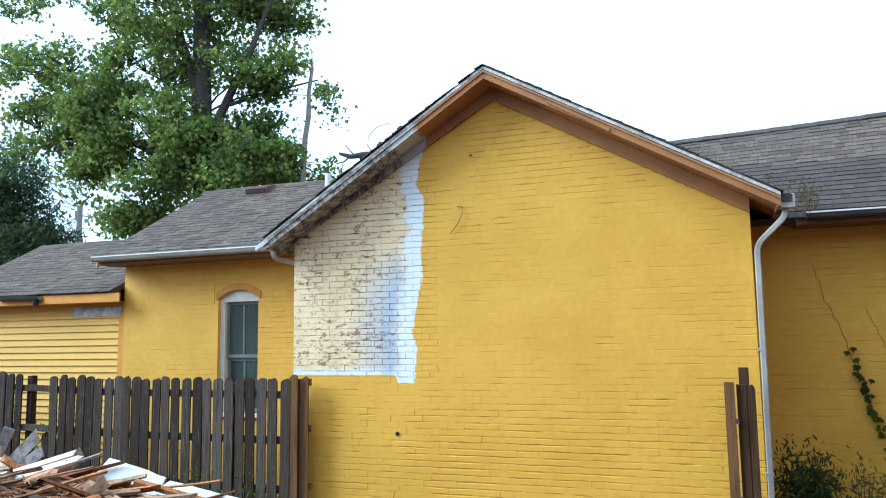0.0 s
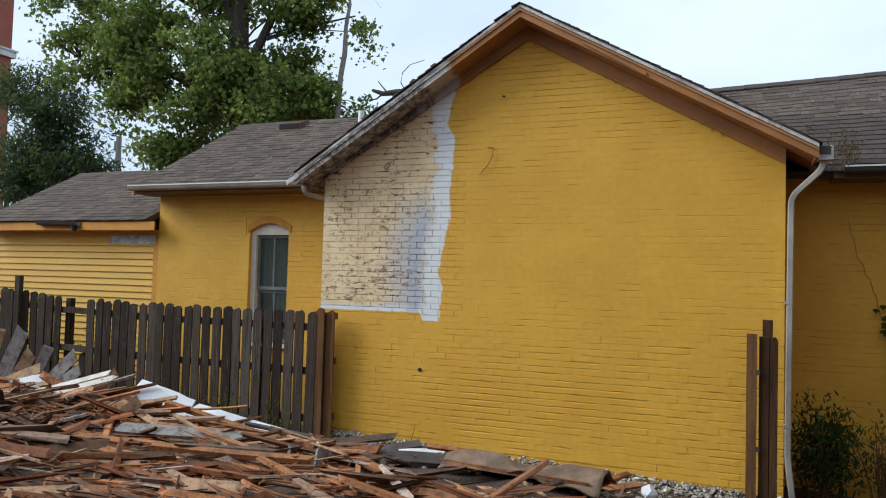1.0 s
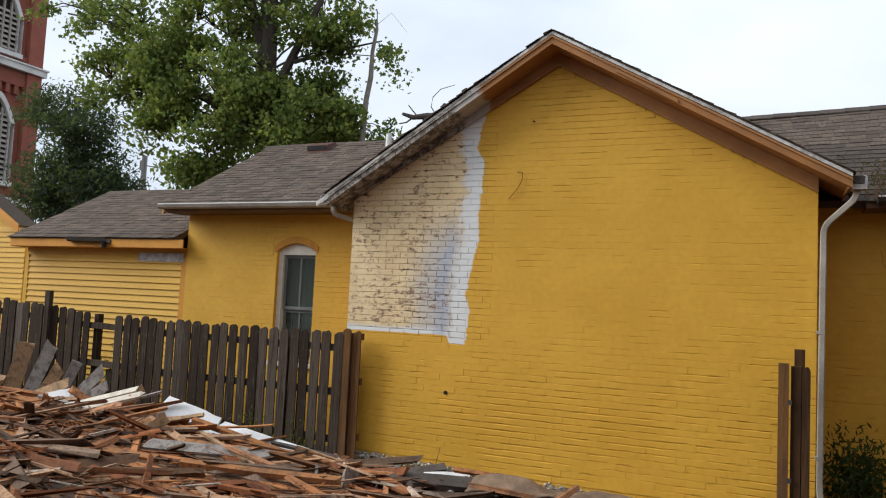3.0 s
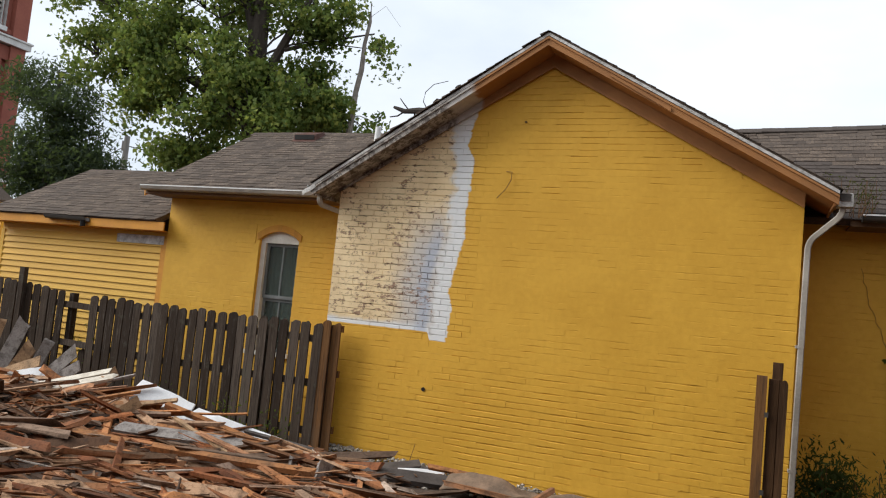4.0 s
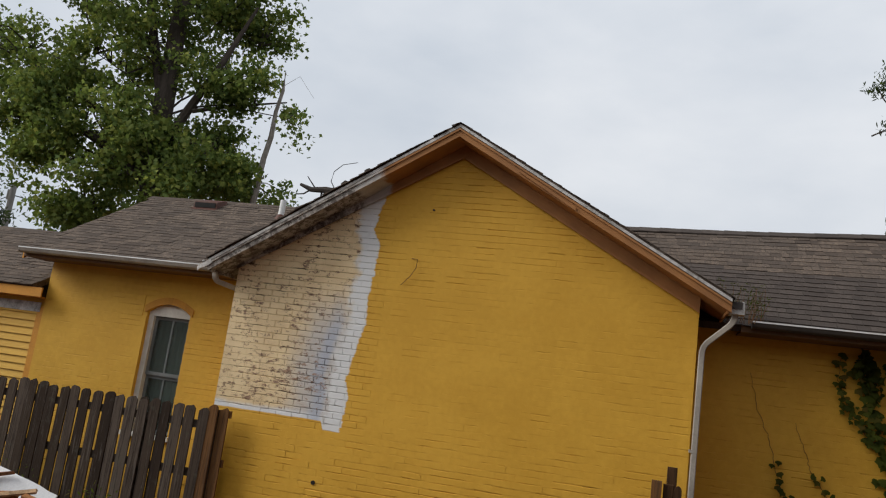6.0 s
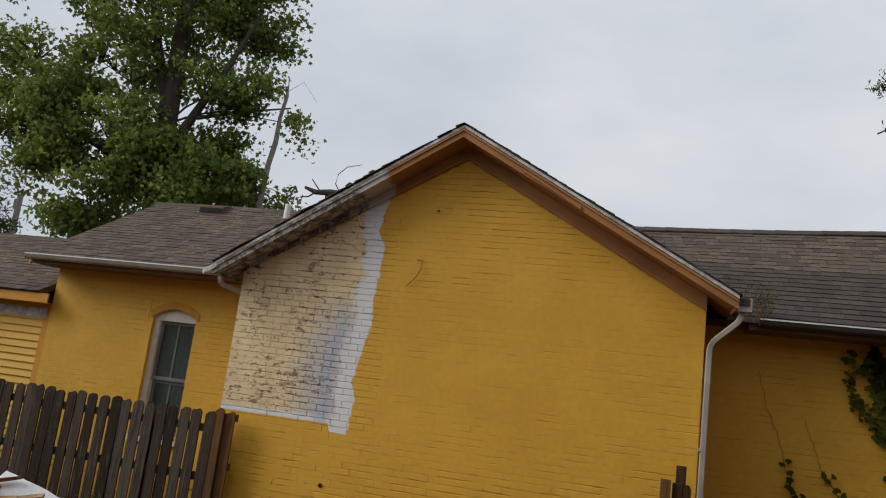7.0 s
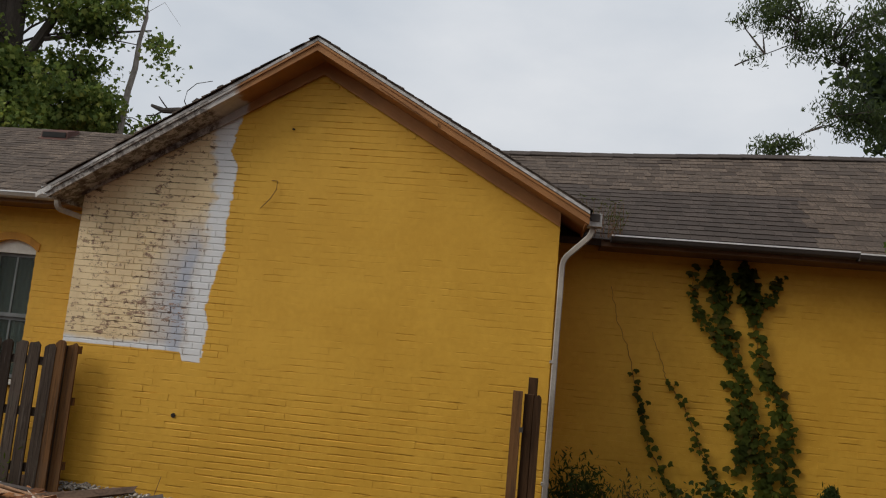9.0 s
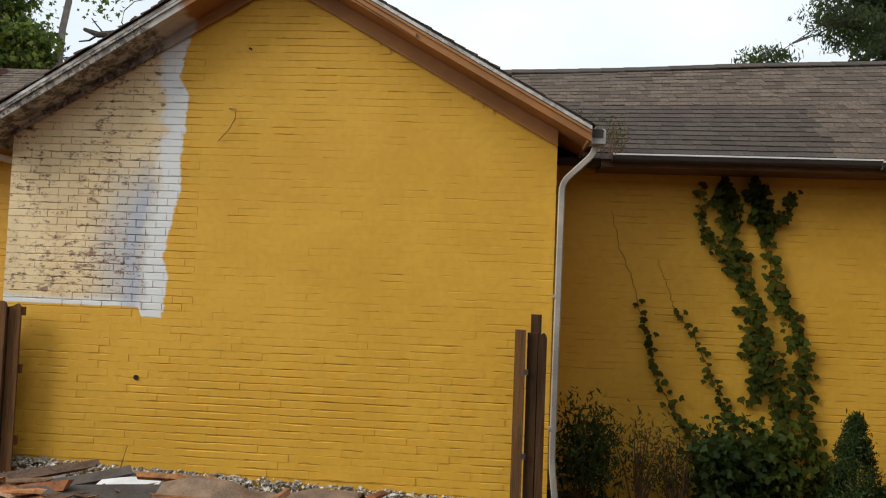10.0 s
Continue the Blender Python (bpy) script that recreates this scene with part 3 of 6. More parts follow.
# ---- window ----
def build_window():
    win = thing("window_1", (WIN_X0, D, WIN_Z0), "white framed arched sash window with dark glass", "window", kind="structure")
    f = Mesh()
    y0, y1 = D + 0.062, D + 0.17
    f.box(WIN_X0, WIN_X0 + 0.08, y0, y1, WIN_Z0, WIN_Z1 - 0.045)
    f.box(WIN_X1 - 0.03, WIN_X1, y0, y1, WIN_Z0, WIN_Z1 - 0.045)
    child("frame", f, M_WINFRAME, win)
    h = Mesh()
    pts = arch_points(WIN_X0, WIN_X1, WIN_Z1, WIN_TOP - WIN_Z1)
    n = len(pts)
    v = [(x, y0, z) for x, z in pts] + [(x, y0, WIN_Z1 - 0.045) for x, z in pts]
    v += [(x, y1, z) for x, _, z in v]
    fs = []
    for i in range(n - 1):
        fs += [(i, n + i, n + i + 1, i + 1), (2 * n + i + 1, 3 * n + i + 1, 3 * n + i, 2 * n + i), (n + i, 3 * n + i, 3 * n + i + 1, n + i + 1)]
    child("arched_head", h.add(v, fs), M_WINFRAME, win, "white painted arched head board")
    child("sill", Mesh().box(WIN_X0 - 0.04, WIN_X1 + 0.04, D - 0.05, D + 0.16, WIN_Z0 - 0.06, WIN_Z0), M_WINFRAME, win)
    zm = 1.74
    for z0, z1, y in ((zm, WIN_Z1 - 0.045, D + 0.112), (WIN_Z0, zm, D + 0.144)):
        xa, xb, xm = WIN_X0 + 0.08, WIN_X1 - 0.03, (WIN_X0 + WIN_X1) / 2 + 0.025
        s = Mesh()
        s.box(xa, xa + 0.045, y, y + 0.03, z0, z1).box(xb - 0.045, xb, y, y + 0.03, z0, z1)
        s.box(xa + 0.045, xb - 0.045, y, y + 0.03, z0, z0 + 0.05).box(xa + 0.045, xb - 0.045, y, y + 0.03, z1 - 0.045, z1)
        s.box(xm - 0.012, xm + 0.012, y + 0.004, y + 0.026, z0 + 0.05, z1 - 0.045)
        sash = child("sash", s, M_SASH, win, "grey green painted sash")
        for pa, pb in ((xa + 0.045, xm - 0.012), (xm + 0.012, xb - 0.045)):
            g = Mesh().box(pa, pb, y + 0.012, y + 0.016, z0 + 0.05, z1 - 0.045)
            pane = child("pane", g, M_GLASS, sash)
            pane.visible_shadow = False
    # Wavy dark panel added for the unlit room; no curtain is known.
    backing = Mesh()
    n = 40
    for i in range(n + 1):
        x = WIN_X0 + (WIN_X1 - WIN_X0) * i / n
        y = D + 0.24 + 0.018 * math.sin(i * 1.3)
        backing.v += [(x, y, WIN_Z0), (x, y, WIN_TOP)]
        if i:
            backing.f.append((2 * i - 2, 2 * i, 2 * i + 1, 2 * i - 1))
    child("curtain", backing, M_ROOM_BACKING, win, "wavy dark panel standing for the unlit room")
    child("lining", Mesh().box(WIN_X0 - 0.02, WIN_X1 + 0.02, D + 0.31, D + 0.33, WIN_Z0, WIN_TOP + 0.02), M_BLACK, win)
    # the brick arch above
    arch = thing("brick_arch", ((WIN_X0 + WIN_X1) / 2, D, WIN_Z1), "orange painted segmental brick arch over the window", "arch", kind="structure")
    k = 11
    for i in range(k):
        a0, a1 = i / k, (i + 0.985) / k
        v = []
        for a in (a0, a1):
            x = WIN_X0 - 0.035 + (WIN_X1 - WIN_X0 + 0.07) * a
            z = WIN_Z1 - 0.015 + 0.145 * (1 - (2 * a - 1) ** 2)
            lean = (a - 0.5) * 0.03
            v += [(x, z), (x + lean, z + 0.10)]
        q = [v[0], v[2], v[3], v[1]]
        mm = Mesh().add([(x, D - 0.006, z) for x, z in q] + [(x, D + 0.02, z) for x, z in q],
                        [(0, 1, 2, 3), (7, 6, 5, 4), (0, 4, 5, 1), (1, 5, 6, 2), (2, 6, 7, 3), (3, 7, 4, 0)])
        child("arch_brick", mm, M_ARCH, arch)


build_window()


# ---- roofs ----
def tab_box(m, o, u, v, nrm, a, b, s0, s1, thick):
    """One shingle between a and b along the course, s0 and s1 up the slope."""
    pts = [o + u * a + v * s0 + nrm * 0.001, o + u * b + v * s0 + nrm * 0.001, o + u * b + v * s1, o + u * a + v * s1]
    top = [pts[0] + nrm * thick, pts[1] + nrm * thick, pts[2] + nrm * 0.002, pts[3] + nrm * 0.002]
    m.add(pts + top, [(4, 5, 6, 7), (0, 1, 5, 4), (1, 2, 6, 5), (3, 0, 4, 7)])


def roof_plane(name, o, u, v, lu, lv, label, pieces=0, seed=1, thick=0.09, expose=0.125, rough=0.0, warp=None, mat=None):
    """A sloping deck with courses of asphalt shingles. o: lower corner of its top, u along the eave, v up the slope."""
    o, u, v = Vector(o), Vector(u).normalized(), Vector(v).normalized()
    nrm = u.cross(v).normalized()
    if nrm.z < 0:
        nrm = -nrm
    r = random.Random(seed)
    mat = mat or M_SHINGLE
    deck = Mesh()
    strips = 40 if warp else 1
    bend = warp or Vector
    for k in range(strips + 1):
        e = o + u * (lu * k / strips)
        deck.v += [bend(e), bend(e + v * lv), bend(e + v * lv) - nrm * thick, bend(e) - nrm * thick]
        if k:
            b = 4 * k
            deck.f += [(b - 4 + i, b - 4 + (i + 1) % 4, b + (i + 1) % 4, b + i) for i in range(4)]
    deck.f += [(3, 2, 1, 0), tuple(4 * strips + i for i in range(4))]
    ob = part(name, deck, mat)
    tagged(ob, label, "roof", kind="structure")
    rows = int(lv / expose)
    rest = Mesh()
    todo = []
    for j in range(rows + 1):
        s0 = j * expose - (0.03 if j == 0 else 0)
        s1 = min(s0 + expose + 0.05, lv)
        a = -r.uniform(0.0, 0.3)
        while a < lu:
            wdt = r.choice((0.10, 0.14, 0.2, 0.26))
            a0, a1 = max(a, -0.015 - rough * r.random()), min(a + wdt - 0.006, lu + 0.015)
            if a1 - a0 > 0.03:
                todo.append((a0, a1, s0 + r.uniform(-0.008, 0.004), s1, r.choice((0.006, 0.008, 0.010, 0.013)) + rough * 0.5 * r.random()))
            a += wdt
    shared = {}
    for k, (a0, a1, s0, s1, th) in enumerate(todo):
        key = round(a1 - a0, 2)
        if len(todo) - k > 0 and pieces and a0 < 4.2 and key in (0.09, 0.13, 0.19, 0.25) and s1 - s0 > 0.14:
            pieces -= 1
            if key not in shared:
                pm = Mesh()
                tab_box(pm, Vector((0, 0, 0)), Vector((1, 0, 0)), Vector((0, 1, 0)), Vector((0, 0, 1)), 0, key, 0, expose + 0.05, 0.009 + 0.02 * (key - 0.1))
                shared[key] = pm.data("shingle", mat)
            sh = new("shingle", shared[key])
            sh.parent = ob
            rot = Matrix((u, v, nrm)).transposed().to_4x4()
            sh.matrix_basis = Matrix.Translation(warp(o + u * a0 + v * s0) if warp else o + u * a0 + v * s0) @ rot
        else:
            tab_box(rest, o, u, v, nrm, a0, a1, s0, s1, th)
    if warp:
        rest.v = [warp(p) for p in rest.v]
    if rest.v:
        tagged(part("shingles", rest, M_SHINGLE, ob), kind="stuff")
    return ob


def slope_len(dx):
    return dx * math.sqrt(1 + SLOPE ** 2)


EAVE, EAVE_L = 0.285, 0.20
OVER = -0.38        # front of the gable's overhang
roof_plane("roof_gable_left", (-EAVE_L, OVER, roof_top(-EAVE_L)), (0, 1, 0), (1, 0, SLOPE_L), 3.9, (RIDGE_X + EAVE_L) * math.sqrt(1 + SLOPE_L ** 2), "dark asphalt shingle roof slope with ragged rake", seed=3, thick=0.05, rough=0.03)
roof_plane("roof_gable_right", (W + EAVE, OVER, roof_top(W + EAVE)), (0, 1, 0), (-1, 0, SLOPE), 3.9, slope_len(W + EAVE - RIDGE_X), "dark asphalt shingle roof slope with ragged rake", seed=4, thick=0.05, rough=0.012)
MID_S = 0.56
MID_EY, MID_EZ, MID_RY = 0.5, 3.30, 3.22
roof_plane("roof_mid", (-3.83, MID_EY, MID_EZ), (1, 0, 0), (0, 1, MID_S), 4.9, (MID_RY - MID_EY) * math.sqrt(1 + MID_S ** 2), "brown grey asphalt shingle roof of the middle wing", seed=5)
roof_plane("roof_mid_back", (-3.88, 2 * MID_RY - MID_EY, MID_EZ), (1, 0, 0), (0, -1, MID_S), 6.4, (MID_RY - MID_EY) * math.sqrt(1 + MID_S ** 2), "brown grey asphalt shingle back slope", seed=6)
R_EY, R_EZ, R_RY = 0.5, 3.275, 2.9
R_S = 0.652


def sag(p):
    """The right wing's ridge climbs away from the gable while its eave stays level."""
    return Vector((p[0], p[1], p[2] + 0.042 * (p[0] - 4.8) * (1 - abs(p[1] - R_RY) / (R_RY - R_EY))))


roof_plane("roof_right", (4.2, R_EY, R_EZ - 0.03), (1, 0, 0), (0, 1, R_S), RX1 + 0.3 - 4.2, (R_RY - R_EY) * math.sqrt(1 + R_S ** 2), "brown grey asphalt shingle roof above the ivy wall, shade put into its colour", pieces=300, seed=8, warp=sag, mat=M_SHINGLE_SHADED)
roof_plane("roof_right_back", (2.6, 5.9, R_EZ - 0.03 + R_S * (R_RY - R_EY) - 0.5 * (5.9 - R_RY)), (1, 0, 0), (0, -1, 0.5), RX1 + 0.3 - 2.6, (5.9 - R_RY) * math.sqrt(1.25), "brown grey asphalt shingle back slope", seed=9, warp=sag, mat=M_SHINGLE_SHADED)


def ridge_cap(name, x0, x1, y, z, label, wob, rise=0.0, mat=None):
    mat = mat or M_SHINGLE
    ob = thing(name, (x0, y, z), label, "roof", kind="structure")
    r = random.Random(5)
    x = x0
    while x < x1:
        e = min(x + 0.3, x1)
        d = wob * math.sin(x * 1.7) + r.uniform(-0.002, 0.002) + rise * (x - x0)
        d2 = wob * math.sin(e * 1.7) + rise * (e - x0)
        m = Mesh()
        prof = [(-0.14, -0.07), (0, 0.012), (0.14, -0.07), (0.14, -0.085), (0, -0.004), (-0.14, -0.085)]
        v = [(x - 0.02, y + a, z + b + d + 0.004) for a, b in prof] + [(e, y + a, z + b + d2) for a, b in prof]
        m.add(v, [(i, (i + 1) % 6, 6 + (i + 1) % 6, 6 + i) for i in range(6)] + [(5, 4, 3, 2, 1, 0), (6, 7, 8, 9, 10, 11)])
        child("ridge_shingle", m, mat, ob)
        x = e


ridge_cap("ridge_mid", -3.9, 0.6, MID_RY, MID_EZ + 0.56 * (MID_RY - MID_EY), "asphalt ridge cap shingles", 0.006)
ridge_cap("ridge_right", 3.6, RX1 + 0.3, R_RY, R_EZ - 0.07 + R_S * (R_RY - R_EY), "asphalt ridge cap shingles, a little uneven", 0.008, 0.042, M_SHINGLE_SHADED)


# ---- rake trim of the gable ----
def rake_pieces():
    trim = thing("rake_trim", (RIDGE_X, OVER, 3.3), "painted and weathered wooden rake trim under the gable roof", "trim", kind="structure")
    for side, xe in ((-1, -EAVE_L), (1, W + EAVE)):
        def band(y0, y1, top, bottom, name, mat, label="", x_from=RIDGE_X, x_to=xe):
            m = Mesh()
            a, b = x_from, x_to
            za, zb = roof_top(a), roof_top(b)
            v = []
            for y in (y0, y1):
                v += [(a, y, za - top), (b, y, zb - top), (b, y, zb - bottom), (a, y, za - bottom)]
            f = [(0, 1, 2, 3), (7, 6, 5, 4), (0, 4, 5, 1), (1, 5, 6, 2), (2, 6, 7, 3), (3, 7, 4, 0)]
            child(name, m.add(v, f), mat, trim, label)
        band(OVER, OVER + 0.022, 0.062, 0.165, "fascia", M_TRIM)
        band(OVER - 0.012, OVER + 0.006, 0.022, 0.056, "drip_edge", M_WHITE, "weathered white metal drip edge")
        band(OVER - 0.016, OVER, 0.066, 0.092, "fascia_strip", M_TRIM)
        band(OVER + 0.022, 0.0, 0.140, 0.158, "soffit", M_TRIM)
        xw = 0.0 if side < 0 else W
        for nm, y0, y1, drop, up in (("frieze", -0.030, -0.002, 0.0, 0.30), ("moulding", -0.045, -0.030, 0.012, 0.022)):
            v = []
            for y in (y0, y1):
                for x in (RIDGE_X, xw):
                    top = min(roof_top(x) - 0.150, wall_line(x) + up)
                    low = min(wall_line(x) - drop, top - 0.02)
                    v += [(x, y, top), (x, y, low)]
            child(nm, Mesh().add(v, [(0, 2, 3, 1), (4, 5, 7, 6), (0, 4, 6, 2), (1, 3, 7, 5), (0, 1, 5, 4), (2, 6, 7, 3)]), M_TRIM, trim)
    # a loose strip on the right rake
    m = Mesh()
    v = []
    for y in (OVER - 0.02, OVER - 0.002):
        for x, d in ((RIDGE_X + 0.75, 0.105), (RIDGE_X + 1.42, 0.12), (RIDGE_X + 1.42, 0.16), (RIDGE_X + 0.75, 0.135)):
            v.append((x, y, roof_top(x) - d))
    m.add(v, [(0, 1, 2, 3), (7, 6, 5, 4), (0, 4, 5, 1), (1, 5, 6, 2), (2, 6, 7, 3), (3, 7, 4, 0)])
    child("loose_strip", m, M_TRIM, trim, "loose brown painted strip")
    # boxed eaves along the short sides
    for x0, x1 in ((-EAVE_L + 0.02, 0.0), (W, W + EAVE - 0.02)):
        zz = roof_top(-EAVE_L if x0 < 0 else W + EAVE) - 0.17
        v = [(x, y, roof_top(x) - d) for y in (0.002, 0.62) for x, d in ((x0, 0.140), (x1, 0.140), (x1, 0.158), (x0, 0.158))]
        child("eave_soffit", Mesh().add(v, [(0, 1, 2, 3), (7, 6, 5, 4), (0, 4, 5, 1), (1, 5, 6, 2), (2, 6, 7, 3), (3, 7, 4, 0)]), M_TRIM, trim)
        xo = x0 if x0 < 0 else x1 - 0.02
        child("eave_fascia", Mesh().box(xo, xo + 0.02, OVER + 0.03, 0.62, zz, zz + 0.12), M_TRIM, trim)


rake_pieces()


# ---- gutters and downspouts ----
K_STYLE = [(-0.055, -0.05), (0.02, -0.05), (0.045, -0.02), (0.06, 0.03), (0.065, 0.055), (0.053, 0.055), (0.046, 0.03), (0.033, -0.012), (0.014, -0.038), (-0.043, -0.038), (-0.043, 0.05), (-0.055, 0.05)]


K_STYLE = [(s, 0.055 - (0.055 - u) * 0.66) for s, u in K_STYLE]


def gutter(a, b, label, flip=1, mat=M_GUTTER):
    ob = thing("gutter", a, label, "gutter")
    d = (Vector(b) - Vector(a)).normalized()
    m = Mesh().sweep([(s * flip, u) for s, u in K_STYLE], [a, b], (0, 0, 1))
    child("trough", m, mat, ob)
    side = d.cross(Vector((0, 0, 1))) * flip
    lip = Mesh().sweep([(-0.008, -0.008), (0.008, -0.008), (0.008, 0.008), (-0.008, 0.008)], [Vector(a) + side * 0.06 + Vector((0, 0, 0.056)), Vector(b) + side * 0.06 + Vector((0, 0, 0.056))], (0, 0, 1))
    child("rolled_lip", lip, M_PIPE, ob, "pale rolled front edge")
    for e, s in ((a, -1), (b, 1)):
        cap = Mesh().sweep([(u * flip, w) for u, w in [(-0.057, -0.018), (0.023, -0.018), (0.064, 0.03), (0.068, 0.058), (-0.057, 0.058)]], [Vector(e), Vector(e) + d * 0.004 * s], (0, 0, 1))
        child("end_cap", cap, mat, ob)
    return ob


g_y = MID_EY - 0.06
gutter((-3.80, g_y, MID_EZ - 0.06), (-0.30, g_y, MID_EZ - 0.06), "weathered grey white metal gutter along the middle wing's eave", mat=M_DOWNSPOUT)
gutter((W + EAVE + 0.30, R_EY - 0.06, R_EZ - 0.06), (8.75, R_EY - 0.06, R_EZ - 0.06), "weathered grey metal gutter under the shingle roof")
gutter((8.75, R_EY - 0.06, R_EZ - 0.075), (RX1 + 0.2, R_EY - 0.06, R_EZ - 0.09), "weathered grey metal gutter overgrown with vine")
gz = roof_top(W + EAVE) - 0.10
gutter((W + EAVE + 0.05, OVER + 0.05, gz), (W + EAVE + 0.05, 0.42, gz), "short white metal gutter at the gable eave")
gzl = roof_top(-EAVE_L) - 0.10
gutter((-EAVE_L - 0.05, OVER + 0.05, gzl), (-EAVE_L - 0.05, 0.42, gzl), "short white metal gutter at the gable eave", -1)


def downspout(pts, label):
    ob = thing("downspout", pts[-1], label, "downspout")
    sec = [(-0.030, -0.020), (-0.022, -0.026), (0.022, -0.026), (0.030, -0.020), (0.030, 0.020), (0.022, 0.026), (-0.022, 0.026), (-0.030, 0.020)]
    # round the elbows
    out = [Vector(pts[0])]
    for i in range(1, len(pts) - 1):
        p0, p1, p2 = (Vector(pts[i + k]) for k in (-1, 0, 1))
        r = 0.09
        a, b = p1 + (p0 - p1).normalized() * r, p1 + (p2 - p1).normalized() * r
        for k in range(6):
            s = k / 5
            out.append(a * (1 - s) ** 2 + p1 * 2 * s * (1 - s) + b * s * s)
    out.append(Vector(pts[-1]))
    child("pipe", Mesh().sweep(sec, out, (0, -1, 0.02)), M_DOWNSPOUT, ob, smooth=False)
    return ob


ds = downspout([(W + EAVE + 0.05, OVER + 0.14, gz - 0.04), (W + EAVE + 0.05, OVER + 0.14, gz - 0.14), (W + 0.05, -0.05, 2.90), (W + 0.035, -0.05, 0.25), (W + 0.05, -0.07, 0.10), (W + 0.09, -0.12, -0.25)],
               "grey white metal downspout with elbows beside the wall corner")
for z in (0.55, 1.8):
    child("strap", Mesh().box(W - 0.01, W + 0.070, -0.079, -0.012, z, z + 0.03), M_DOWNSPOUT, ds)
child("outlet_box", Mesh().box(W + EAVE - 0.01, W + EAVE + 0.13, OVER + 0.055, OVER + 0.2, gz - 0.07, gz + 0.06), M_WHITE, ds, "white outlet box at the gutter end")
downspout([(-EAVE_L - 0.02, -0.15, gzl - 0.03), (-EAVE_L - 0.02, -0.15, gzl - 0.15), (-0.045, 0.34, 2.98), (-0.045, 0.34, -0.2)], "grey white metal downspout behind the gable corner")
# flared end of the left gutter
child("torn_end", Mesh().sweep([(-0.003, -0.028), (0.003, -0.028), (0.003, 0.028), (-0.003, 0.028)],
                               [(-EAVE_L - 0.15, OVER + 0.02, gzl - 0.055), (-EAVE_L - 0.10, OVER - 0.012, gzl - 0.025), (-EAVE_L - 0.04, OVER - 0.018, gzl + 0.0), (-EAVE_L + 0.05, OVER - 0.02, gzl + 0.055)], (0, 0, 1)), M_WHITE,
      thing("gutter_end_flashing", (-EAVE_L, OVER, gzl), "bent white metal flashing at the eave corner", "flashing"))


# ---- roof fittings ----
def on_mid(x, y):
    return MID_EZ + MID_S * (y - MID_EY)


vent = thing("roof_vent", (-2.5, 2.95, on_mid(0, 2.95)), "low brown metal roof vent on shingles", "vent")
vm = Mesh()
vx, vy = -2.5, 2.98
vm.add([(vx - 0.23, vy - 0.2, on_mid(0, vy - 0.2) + 0.01), (vx + 0.23, vy - 0.2, on_mid(0, vy - 0.2) + 0.01), (vx + 0.20, vy + 0.16, on_mid(0, vy + 0.16) + 0.01), (vx - 0.20, vy + 0.16, on_mid(0, vy + 0.16) + 0.01),
        (vx - 0.22, vy - 0.19, on_mid(0, vy) + 0.02), (vx + 0.22, vy - 0.19, on_mid(0, vy) + 0.02), (vx + 0.19, vy + 0.12, on_mid(0, vy) + 0.125), (vx - 0.19, vy + 0.12, on_mid(0, vy) + 0.125)],
       [(4, 5, 6, 7), (0, 1, 5, 4), (1, 2, 6, 5), (2, 3, 7, 6), (3, 0, 4, 7)])
child("hood", vm, M_VENT, vent)
# Dark strip on the hood's front: the mouth's shade put into colour.
child("mouth", Mesh().box(vx - 0.20, vx + 0.20, vy - 0.208, vy - 0.196, on_mid(0, vy - 0.2) + 0.03, on_mid(0, vy) + 0.0), M_BLACK, vent, "dark strip standing for the shaded mouth")
child("flange", Mesh().add([(vx - 0.24, vy - 0.26, on_mid(0, vy - 0.26) + 0.013), (vx + 0.24, vy - 0.26, on_mid(0, vy - 0.26) + 0.013), (vx + 0.24, vy + 0.2, on_mid(0, vy + 0.2) + 0.013), (vx - 0.24, vy + 0.2, on_mid(0, vy + 0.2) + 0.013)], [(0, 1, 2, 3)]), M_VENT, vent)
vp = thing("vent_pipe", (-0.96, 2.63, on_mid(0, 2.63)), "white plastic vent pipe standing on shingles", "pipe")
child("pipe", Mesh().tube([(-0.96, 2.63, on_mid(0, 2.5)), (-0.95, 2.63, on_mid(0, 2.63) + 0.30)], [0.05, 0.05], 14), M_PIPE, vp, smooth=False)
child("boot", Mesh().tube([(-0.96, 2.63, on_mid(0, 2.5)), (-0.96, 2.63, on_mid(0, 2.63) + 0.05)], [0.12, 0.055], 14), M_VENT, vp, "dark rubber boot")

